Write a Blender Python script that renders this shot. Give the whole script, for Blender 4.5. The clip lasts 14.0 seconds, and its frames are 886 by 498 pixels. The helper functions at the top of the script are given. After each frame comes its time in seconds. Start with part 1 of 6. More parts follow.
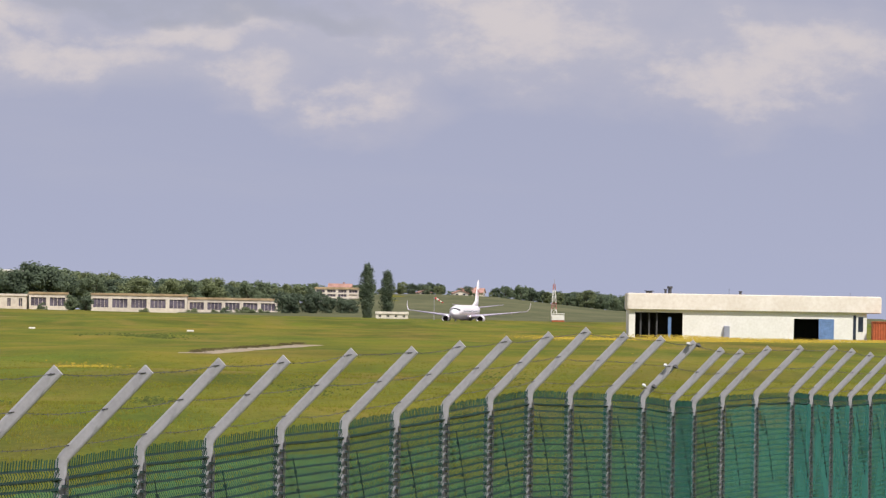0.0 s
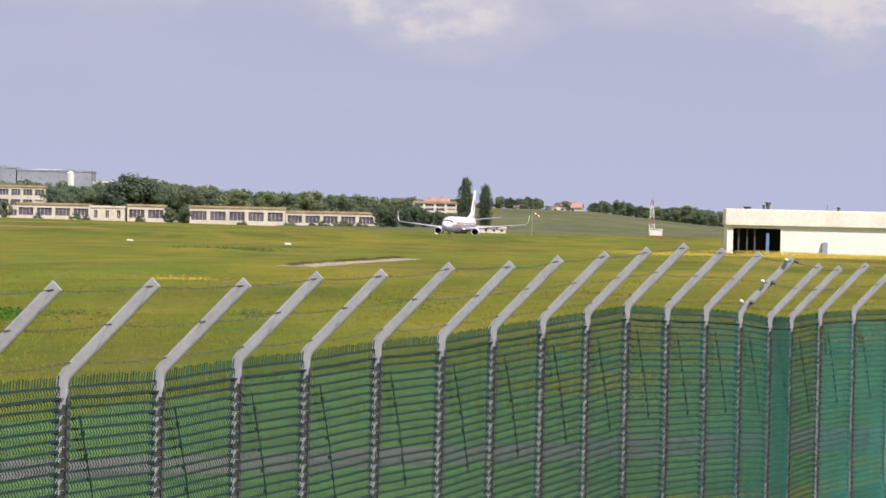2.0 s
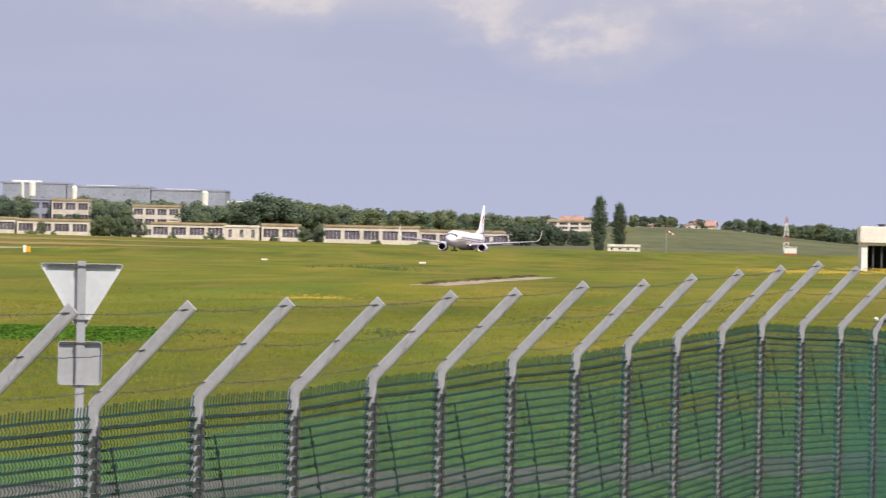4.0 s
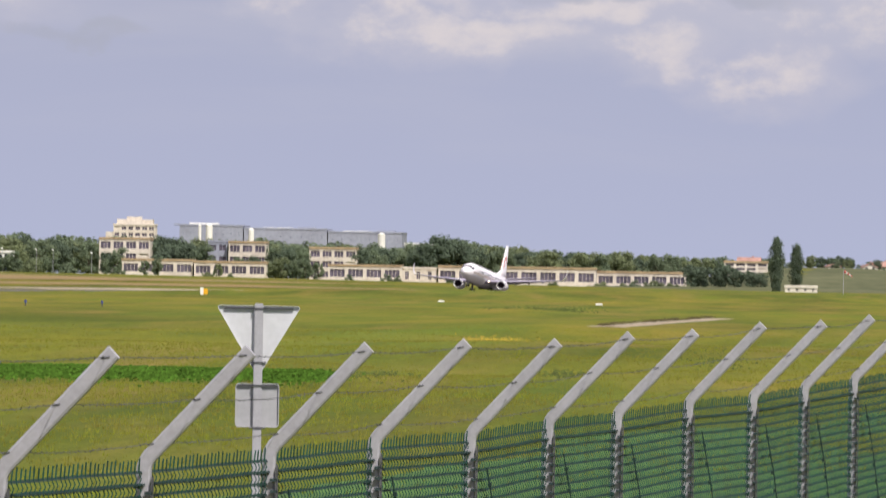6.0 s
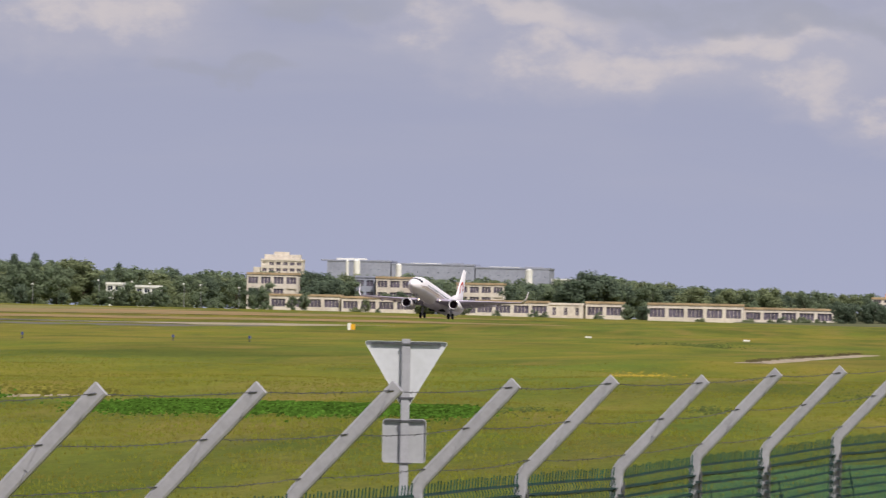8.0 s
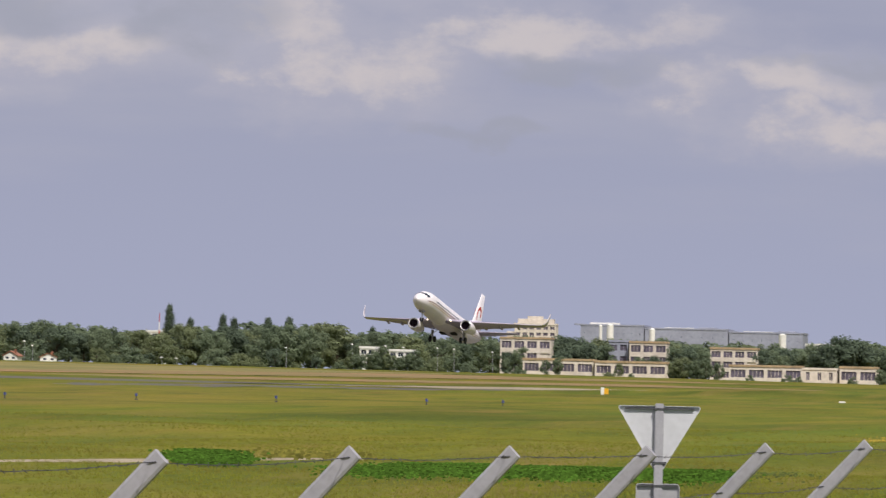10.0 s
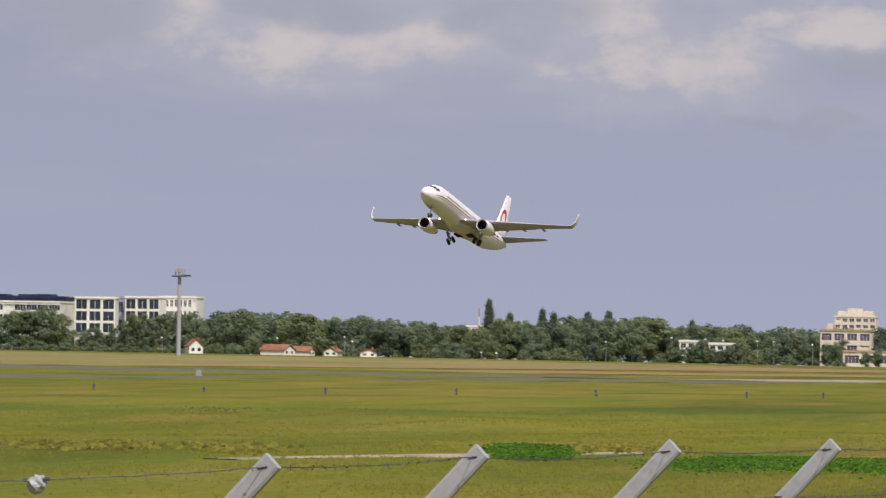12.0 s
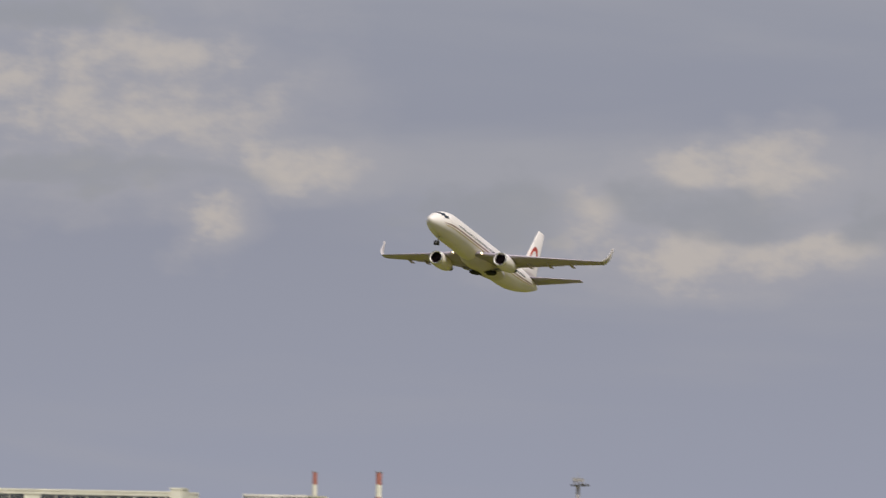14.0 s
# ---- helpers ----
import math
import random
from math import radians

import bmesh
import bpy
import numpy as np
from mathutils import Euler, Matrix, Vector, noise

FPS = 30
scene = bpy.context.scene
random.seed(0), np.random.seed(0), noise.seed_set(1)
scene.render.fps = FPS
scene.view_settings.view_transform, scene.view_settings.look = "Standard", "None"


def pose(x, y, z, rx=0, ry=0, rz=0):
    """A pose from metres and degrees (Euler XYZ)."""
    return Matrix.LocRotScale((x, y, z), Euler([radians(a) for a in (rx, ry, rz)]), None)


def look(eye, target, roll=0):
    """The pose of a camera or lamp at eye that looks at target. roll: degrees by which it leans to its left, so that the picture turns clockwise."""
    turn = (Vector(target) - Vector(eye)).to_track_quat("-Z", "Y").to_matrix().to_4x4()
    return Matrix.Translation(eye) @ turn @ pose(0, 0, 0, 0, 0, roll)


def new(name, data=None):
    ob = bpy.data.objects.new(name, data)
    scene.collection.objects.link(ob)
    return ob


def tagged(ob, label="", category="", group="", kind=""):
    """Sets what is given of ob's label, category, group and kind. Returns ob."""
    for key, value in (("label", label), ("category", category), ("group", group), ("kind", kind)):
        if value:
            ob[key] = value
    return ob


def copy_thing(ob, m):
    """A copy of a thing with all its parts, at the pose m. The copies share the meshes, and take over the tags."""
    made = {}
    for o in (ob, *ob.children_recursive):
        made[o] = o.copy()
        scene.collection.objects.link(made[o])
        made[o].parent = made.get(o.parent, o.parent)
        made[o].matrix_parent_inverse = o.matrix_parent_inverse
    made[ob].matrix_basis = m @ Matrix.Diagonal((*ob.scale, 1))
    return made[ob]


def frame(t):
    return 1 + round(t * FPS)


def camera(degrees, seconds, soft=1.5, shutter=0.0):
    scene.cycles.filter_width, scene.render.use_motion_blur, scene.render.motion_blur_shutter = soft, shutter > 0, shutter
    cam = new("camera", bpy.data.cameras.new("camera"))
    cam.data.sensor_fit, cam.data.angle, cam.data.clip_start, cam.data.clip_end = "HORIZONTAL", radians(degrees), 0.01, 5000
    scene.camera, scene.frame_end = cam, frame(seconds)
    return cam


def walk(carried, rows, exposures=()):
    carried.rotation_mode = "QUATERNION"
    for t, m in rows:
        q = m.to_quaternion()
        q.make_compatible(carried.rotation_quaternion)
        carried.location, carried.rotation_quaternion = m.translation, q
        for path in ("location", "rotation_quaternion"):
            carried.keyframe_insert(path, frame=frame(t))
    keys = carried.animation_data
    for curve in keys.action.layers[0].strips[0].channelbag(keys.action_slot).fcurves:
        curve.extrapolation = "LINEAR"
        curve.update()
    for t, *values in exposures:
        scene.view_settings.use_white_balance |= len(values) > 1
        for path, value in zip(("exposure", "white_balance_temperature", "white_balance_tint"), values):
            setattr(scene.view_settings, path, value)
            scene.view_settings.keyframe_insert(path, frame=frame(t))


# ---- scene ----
cam = camera(7.4757, 14.0, soft=1.3, shutter=0.3)
PATH = [
    (0.0, pose(0, 0, 2.9, 90.5491, 0, -0.0000) @ pose(0, 0, 0, 0, 0, 0.9429)),
    (0.5, pose(0, 0, 2.9, 90.4950, 0, -0.0386) @ pose(0, 0, 0, 0, 0, 0.9515)),
    (0.7, pose(0, 0, 2.9, 90.2610, 0, -0.1900) @ pose(0, 0, 0, 0, 0, 1.0950)),
    (1.0, pose(0, 0, 2.9, 89.9265, 0, -0.1225) @ pose(0, 0, 0, 0, 0, 1.3106)),
    (1.2, pose(0, 0, 2.9, 89.6880, 0, 0.0540) @ pose(0, 0, 0, 0, 0, 1.4040)),
    (1.5, pose(0, 0, 2.9, 89.6842, 0, 0.3650) @ pose(0, 0, 0, 0, 0, 1.5273)),
    (2.0, pose(0, 0, 2.9, 89.8092, 0, 0.8142) @ pose(0, 0, 0, 0, 0, 1.2878)),
    (2.2, pose(0, 0, 2.9, 90.2300, 0, 0.9107) @ pose(0, 0, 0, 0, 0, 1.3174)),
    (4.3, pose(0, 0, 2.9, 89.9276, 0, 2.4087) @ pose(0, 0, 0, 0, 0, 0.9005)),
    (4.5, pose(0, 0, 2.9, 90.0727, 0, 2.6944) @ pose(0, 0, 0, 0, 0, 0.7840)),
    (5.0, pose(0, 0, 2.9, 90.0760, 0, 2.8470) @ pose(0, 0, 0, 0, 0, 0.8478)),
    (5.5, pose(0, 0, 2.9, 89.9897, 0, 3.2563) @ pose(0, 0, 0, 0, 0, 1.0634)),
    (6.0, pose(0, 0, 2.9, 90.2680, 0, 3.4503) @ pose(0, 0, 0, 0, 0, 0.9887)),
    (6.2, pose(0, 0, 2.9, 90.6065, 0, 3.4740) @ pose(0, 0, 0, 0, 0, 0.9750)),
    (6.5, pose(0, 0, 2.9, 90.4749, 0, 3.6670) @ pose(0, 0, 0, 0, 0, 0.9445)),
    (6.8, pose(0, 0, 2.9, 90.4800, 0, 3.9290) @ pose(0, 0, 0, 0, 0, 0.9800)),
    (7.0, pose(0, 0, 2.9, 90.5306, 0, 4.1497) @ pose(0, 0, 0, 0, 0, 1.0026)),
    (7.5, pose(0, 0, 2.9, 90.6445, 0, 4.4247) @ pose(0, 0, 0, 0, 0, 1.0378)),
    (8.0, pose(0, 0, 2.9, 90.5475, 0, 4.7012) @ pose(0, 0, 0, 0, 0, 1.1369)),
    (8.5, pose(0, 0, 2.9, 90.7109, 0, 5.6387) @ pose(0, 0, 0, 0, 0, 1.3336)),
    (8.7, pose(0, 0, 2.9, 90.7180, 0, 5.8150) @ pose(0, 0, 0, 0, 0, 1.3765)),
    (10.8, pose(0, 0, 2.9, 91.1938, 0, 7.8619) @ pose(0, 0, 0, 0, 0, 1.1526)),
    (11.0, pose(0, 0, 2.9, 91.0384, 0, 8.1951) @ pose(0, 0, 0, 0, 0, 1.1392)),
    (11.5, pose(0, 0, 2.9, 90.8624, 0, 9.1412) @ pose(0, 0, 0, 0, 0, 0.9928)),
    (12.0, pose(0, 0, 2.9, 90.9470, 0, 9.5474) @ pose(0, 0, 0, 0, 0, 0.8770)),
    (12.5, pose(0, 0, 2.9, 91.3058, 0, 10.2275) @ pose(0, 0, 0, 0, 0, 0.8582)),
    (13.0, pose(0, 0, 2.9, 91.4246, 0, 11.0296) @ pose(0, 0, 0, 0, 0, 1.0862)),
    (13.2, pose(0, 0, 2.9, 91.7762, 0, 11.4465) @ pose(0, 0, 0, 0, 0, 1.2070)),
    (13.5, pose(0, 0, 2.9, 92.0491, 0, 11.7434) @ pose(0, 0, 0, 0, 0, 1.2980)),
    (14.0, pose(0, 0, 2.9, 92.6552, 0, 12.9525) @ pose(0, 0, 0, 0, 0, 1.2563)),
]
walk(cam, PATH, [(0, 0.06, 6500, 10), (1, 0.03, 6500, 10), (2, 0.28, 6500, 10), (4.5, 0.23, 6500, 10), (6.5, 0.14, 6480, 10.5), (8.7, -0.09, 6470, 11), (11, -0.10, 6520, 10), (12, -0.09, 6560, 9), (13, -0.17, 6700, 8), (13.5, -0.15, 6840, 7.5), (14, -0.36, 6960, 5)])
FLIGHT = [   # seconds, metres along the runway, height, pitch, bank
    (0.0, 4.40, 0.00, 0.10, 0.00),
    (0.5, 34.82, 0.00, 0.15, -0.10),
    (1.0, 65.88, 0.00, 0.19, -0.20),
    (1.5, 97.56, 0.00, 0.24, -0.30),
    (2.0, 129.81, 0.00, 0.28, -0.40),
    (2.5, 162.60, 0.00, 0.46, -0.50),
    (3.0, 195.90, 0.00, 0.73, -0.60),
    (3.5, 229.66, 0.00, 1.00, -0.85),
    (4.0, 263.85, 0.00, 1.69, -1.10),
    (4.5, 298.44, 0.00, 2.38, -1.35),
    (5.0, 333.39, 0.00, 3.07, -1.60),
    (5.5, 368.65, 0.00, 4.45, -1.60),
    (6.0, 404.21, 0.05, 5.73, -1.60),
    (6.5, 440.01, 0.25, 6.91, -1.60),
    (7.0, 476.03, 0.60, 8.00, -1.60),
    (7.5, 512.22, 1.51, 8.99, -1.60),
    (8.0, 548.55, 2.29, 9.89, -1.60),
    (8.5, 584.99, 3.36, 10.70, -1.60),
    (9.0, 621.31, 4.76, 11.43, -1.60),
    (9.5, 657.68, 6.52, 12.07, -1.60),
    (10.0, 694.03, 8.66, 12.62, -1.60),
    (10.5, 730.35, 11.20, 13.10, -1.60),
    (11.0, 766.76, 14.16, 13.50, -1.60),
    (11.5, 803.06, 17.57, 13.82, -1.60),
    (12.0, 839.21, 21.45, 14.06, -1.60),
    (12.5, 875.17, 25.81, 14.24, -1.60),
    (13.0, 910.91, 30.67, 14.34, -1.60),
    (13.5, 946.39, 36.04, 14.38, -1.60),
    (14.0, 981.58, 41.93, 14.35, -1.60),
]
NOSE_HEADING = -100.8   # the nose is held a little into the wind
GEAR_TURN = [(0.0, 0.0, 0.0), (6.0, 0.0, 0.0), (7.5, 0.0, 0.4), (11.0, 0.0, 0.45), (11.5, 6.0, 0.42), (12.0, 26.0, 0.36), (12.6, 48.0, 0.26), (13.2, 62.0, 0.18), (14.0, 78.0, 0.08)]   # seconds, degrees folded, metres let down
# Bearings below are given as sideways offset per 12 000 m ahead, heights over the eye likewise.
FAR = 12000.0
EYE = 2.9

# ---- light ----
world = bpy.data.worlds.new("sky")
scene.world = world
world.use_nodes = True
SUN_EL, SUN_AZ = 52.0, 150.0   # azimuth clockwise from +y


# hearts of the cumulus over the horizon: bearing, height, half width, half height
LIT_CLOUDS = ((109, 518, 190, 70), (-319, 426, 75, 32), (601, 456, 180, 60), (-690, 455, 170, 28), (-441, 504, 170, 25), (-820, 521, 110, 32),
              (-150, 370, 80, 38), (-1614, 555, 130, 55), (-996, 521, 65, 40), (-733, 461, 160, 22), (-2263, 562, 220, 38), (-1699, 585, 80, 80),
              (-1540, 560, 85, 50), (-1250, 628, 200, 32), (-2495, 620, 80, 45), (-2200, 725, 110, 35), (-1713, 725, 150, 50), (-1659, 530, 130, 35),
              (-3389, 846, 230, 105), (-3043, 734, 110, 36), (-2163, 750, 80, 42), (-2130, 575, 130, 30), (-3190, 609, 60, 40))
SHADED_CLOUDS = ((-409, 540, 240, 16), (-600, 560, 180, 14), (-1884, 640, 100, 55), (-2663, 632, 105, 42), (-2290, 650, 110, 36), (-3440, 705, 200, 18),
                 (-3501, 992, 130, 25), (-1398, 450, 90, 14), (-1180, 560, 110, 22))


def sky_nodes():
    nt = world.node_tree
    nt.nodes.clear()
    N, L = nt.nodes.new, nt.links.new
    out, bg = N("ShaderNodeOutputWorld"), N("ShaderNodeBackground")
    sky = N("ShaderNodeTexSky")
    sky.sky_type, sky.sun_disc = "NISHITA", False
    sky.sun_elevation, sky.sun_rotation = radians(SUN_EL), radians(SUN_AZ)
    sky.dust_density = 2.0
    dim = N("ShaderNodeVectorMath")
    dim.operation = "SCALE"
    dim.inputs["Scale"].default_value = 0.09
    L(sky.outputs[0], dim.inputs[0])
    tc = N("ShaderNodeTexCoord")
    sep = N("ShaderNodeSeparateXYZ")
    L(tc.outputs["Generated"], sep.inputs[0])
    # hazy cloud layer, thickening with height
    veil = N("ShaderNodeValToRGB")
    veil.color_ramp.elements[0].position, veil.color_ramp.elements[0].color = 0.0, (0.425, 0.455, 0.625, 1)
    veil.color_ramp.elements[1].position, veil.color_ramp.elements[1].color = 0.5, (0.35, 0.37, 0.45, 1)
    mid = veil.color_ramp.elements.new(0.05)
    mid.color = (0.36, 0.375, 0.515, 1)
    L(sep.outputs["Z"], veil.inputs[0])
    def field(scale, where, detail, rough, warp):
        mp = N("ShaderNodeMapping")
        mp.inputs["Scale"].default_value, mp.inputs["Location"].default_value = scale, where
        n = N("ShaderNodeTexNoise")
        n.inputs["Scale"].default_value, n.inputs["Detail"].default_value = 1.0, detail
        n.inputs["Roughness"].default_value, n.inputs["Distortion"].default_value = rough, warp
        L(tc.outputs["Generated"], mp.inputs[0]), L(mp.outputs[0], n.inputs["Vector"])
        return n.outputs[0]

    def span(value, lo, hi, to_lo=0.0, to_hi=1.0):
        r = N("ShaderNodeMapRange")
        r.interpolation_type = "SMOOTHSTEP"
        for key, v in (("From Min", lo), ("From Max", hi), ("To Min", to_lo), ("To Max", to_hi)):
            r.inputs[key].default_value = v
        L(value, r.inputs["Value"])
        return r.outputs[0]

    def maths(op, a, c):
        m = N("ShaderNodeMath")
        m.operation = op
        L(a, m.inputs[0])
        if isinstance(c, float):
            m.inputs[1].default_value = c
        else:
            L(c, m.inputs[1])
        return m.outputs[0]

    def layer(fac, below, colour):
        x = N("ShaderNodeMix")
        x.data_type = "RGBA"
        L(fac, x.inputs["Factor"]), L(below, x.inputs["A"])
        x.inputs["B"].default_value = (*colour, 1)
        return x.outputs["Result"]

    # bearing and height of the line of sight, as everywhere below
    ahead = maths("MAXIMUM", sep.outputs["Y"], 0.02)
    plane = N("ShaderNodeCombineXYZ")
    L(maths("MULTIPLY", maths("DIVIDE", sep.outputs["X"], ahead), 12000.0), plane.inputs[0])
    L(maths("MULTIPLY", maths("DIVIDE", sep.outputs["Z"], ahead), 12000.0), plane.inputs[1])

    def vec(op, a, c):
        v = N("ShaderNodeVectorMath")
        v.operation = op
        L(a, v.inputs[0])
        if isinstance(c, tuple):
            v.inputs[1].default_value = c
        else:
            L(c, v.inputs[1])
        return v.outputs["Value"] if op == "DOT_PRODUCT" else v.outputs[0]

    def flat_noise(scale, detail, rough, which=0):
        n = N("ShaderNodeTexNoise")
        n.inputs["Scale"].default_value, n.inputs["Detail"].default_value, n.inputs["Roughness"].default_value = scale, detail, rough
        L(vec("MULTIPLY", plane.outputs[0], (0.6, 1.0, 1.0)), n.inputs["Vector"])
        return n.outputs[which]

    def billow(scale, reach, detail):
        return vec("MULTIPLY", vec("SUBTRACT", flat_noise(scale, detail, 0.55, "Color"), (0.5, 0.5, 0.5)), (reach, reach * 0.6, 0.0))

    bent = vec("ADD", vec("ADD", plane.outputs[0], billow(0.006, 260.0, 2.0)), billow(0.022, 90.0, 6.0))

    def heap(clouds):
        """Closeness to the nearest cloud heart: 1 at the heart, 0 on the rim."""
        near = None
        for u, v, ru, rv in clouds:
            d = vec("MULTIPLY", vec("SUBTRACT", bent, (u, v, 0.0)), (1.0 / ru, 1.0 / rv, 0.0))
            q = vec("DOT_PRODUCT", d, d)
            near = q if near is None else maths("MINIMUM", near, q)
        return maths("SUBTRACT", maths("MULTIPLY", near, -1.0), -1.0)

    ragged = span(flat_noise(0.011, 8.0, 0.62), 0.25, 0.75, -1.6, 1.6)
    heart = heap(LIT_CLOUDS)
    halo = span(maths("ADD", heart, ragged), -5.5, 1.0, 0.0, 0.50)      # thin milky cloud round each heap
    lit = span(maths("ADD", heart, ragged), -1.1, 1.9, 0.0, 0.62)
    dim_side = span(maths("ADD", heap(SHADED_CLOUDS), ragged), -2.2, 1.6, 0.0, 0.7)
    cover = span(sep.outputs["Z"], 0.016, 0.05, -0.14, 0.03)
    wisps = maths("ADD", field((9, 9, 60), (1.0, 5.0, 0.0), 6.0, 0.5, 0.3), cover)
    high = span(sep.outputs["Z"], 0.085, 0.14, -0.3, 0.02)         # the heaps go on overhead
    heaps = maths("ADD", field((30, 30, 62), (3.7, 0.0, 0.35), 9.0, 0.54, 0.25), high)
    col = layer(span(wisps, 0.36, 0.72, 0.0, 0.5), veil.outputs[0], (0.52, 0.51, 0.59))
    col = layer(halo, col, (0.525, 0.505, 0.59))
    col = layer(lit, col, (0.75, 0.665, 0.64))
    col = layer(dim_side, col, (0.375, 0.385, 0.475))
    grey = N("ShaderNodeMix")
    grey.data_type = "RGBA"
    L(span(heaps, 0.48, 0.69, 0.0, 0.8), grey.inputs["Factor"]), L(col, grey.inputs["A"])
    grey.inputs["B"].default_value = (0.665, 0.595, 0.59, 1)
    mix = N("ShaderNodeMix")
    mix.data_type = "RGBA"
    mix.inputs["Factor"].default_value = 0.9
    L(dim.outputs[0], mix.inputs["A"]), L(grey.outputs["Result"], mix.inputs["B"])
    L(mix.outputs["Result"], bg.inputs["Color"]), L(bg.outputs[0], out.inputs["Surface"])


sky_nodes()
sun = new("sun", bpy.data.lights.new("sun", "SUN"))
sun.data.energy, sun.data.angle, sun.data.color = 4.2, radians(0.53), (1.0, 0.95, 0.86)
_d = Vector((math.sin(radians(SUN_AZ)) * math.cos(radians(SUN_EL)), math.cos(radians(SUN_AZ)) * math.cos(radians(SUN_EL)), math.sin(radians(SUN_EL))))
sun.matrix_world = look(_d * 50, (0, 0, 0))


# ---- materials ----
def material(name, colour, rough=0.6, metal=0.0, vary=0.15, scale=1.0, bump=0.0, second=None, grain=6.0, island=0.0, emit=0.0):
    """Base colour broken by two scales of noise (object-space metres), optional second colour, relief and per-piece change."""
    m = bpy.data.materials.new(name)
    m.use_nodes = True
    nt = m.node_tree
    N, L = nt.nodes.new, nt.links.new
    b = nt.nodes["Principled BSDF"]
    b.inputs["Roughness"].default_value, b.inputs["Metallic"].default_value = rough, metal
    tc = N("ShaderNodeNewGeometry")
    n1, n2 = N("ShaderNodeTexNoise"), N("ShaderNodeTexNoise")
    for n, s in ((n1, scale), (n2, scale * grain)):
        n.inputs["Scale"].default_value, n.inputs["Detail"].default_value = s, 5
        L(tc.outputs["Position"], n.inputs["Vector"])
    blend = N("ShaderNodeMath")
    blend.operation = "MULTIPLY_ADD"
    blend.inputs[1].default_value = 0.5
    half = N("ShaderNodeMath")
    half.operation = "MULTIPLY"
    half.inputs[1].default_value = 0.5
    L(n2.outputs[0], half.inputs[0])
    L(n1.outputs[0], blend.inputs[0]), L(half.outputs[0], blend.inputs[2])
    ramp = N("ShaderNodeValToRGB")
    c2 = second or tuple(c * (1 - vary * 2.2) for c in colour)
    ramp.color_ramp.elements[0].position, ramp.color_ramp.elements[0].color = 0.36, (*c2, 1)
    ramp.color_ramp.elements[1].position = 0.62
    ramp.color_ramp.elements[1].color = (*(min(1, c * (1 + vary)) for c in colour), 1)
    L(blend.outputs[0], ramp.inputs[0])
    col = ramp.outputs[0]
    if island:
        hs = N("ShaderNodeHueSaturation")
        mr = N("ShaderNodeMapRange")
        mr.inputs["To Min"].default_value, mr.inputs["To Max"].default_value = 1 - island, 1 + island
        L(tc.outputs["Random Per Island"], mr.inputs["Value"])
        L(mr.outputs[0], hs.inputs["Value"]), L(col, hs.inputs["Color"])
        col = hs.outputs[0]
    L(col, b.inputs["Base Color"])
    if bump:
        bp = N("ShaderNodeBump")
        bp.inputs["Strength"].default_value, bp.inputs["Distance"].default_value = bump, 0.02
        L(n2.outputs[0], bp.inputs["Height"]), L(bp.outputs[0], b.inputs["Normal"])
    if emit:
        b.inputs["Emission Color"].default_value, b.inputs["Emission Strength"].default_value = (*colour, 1), emit
    return m


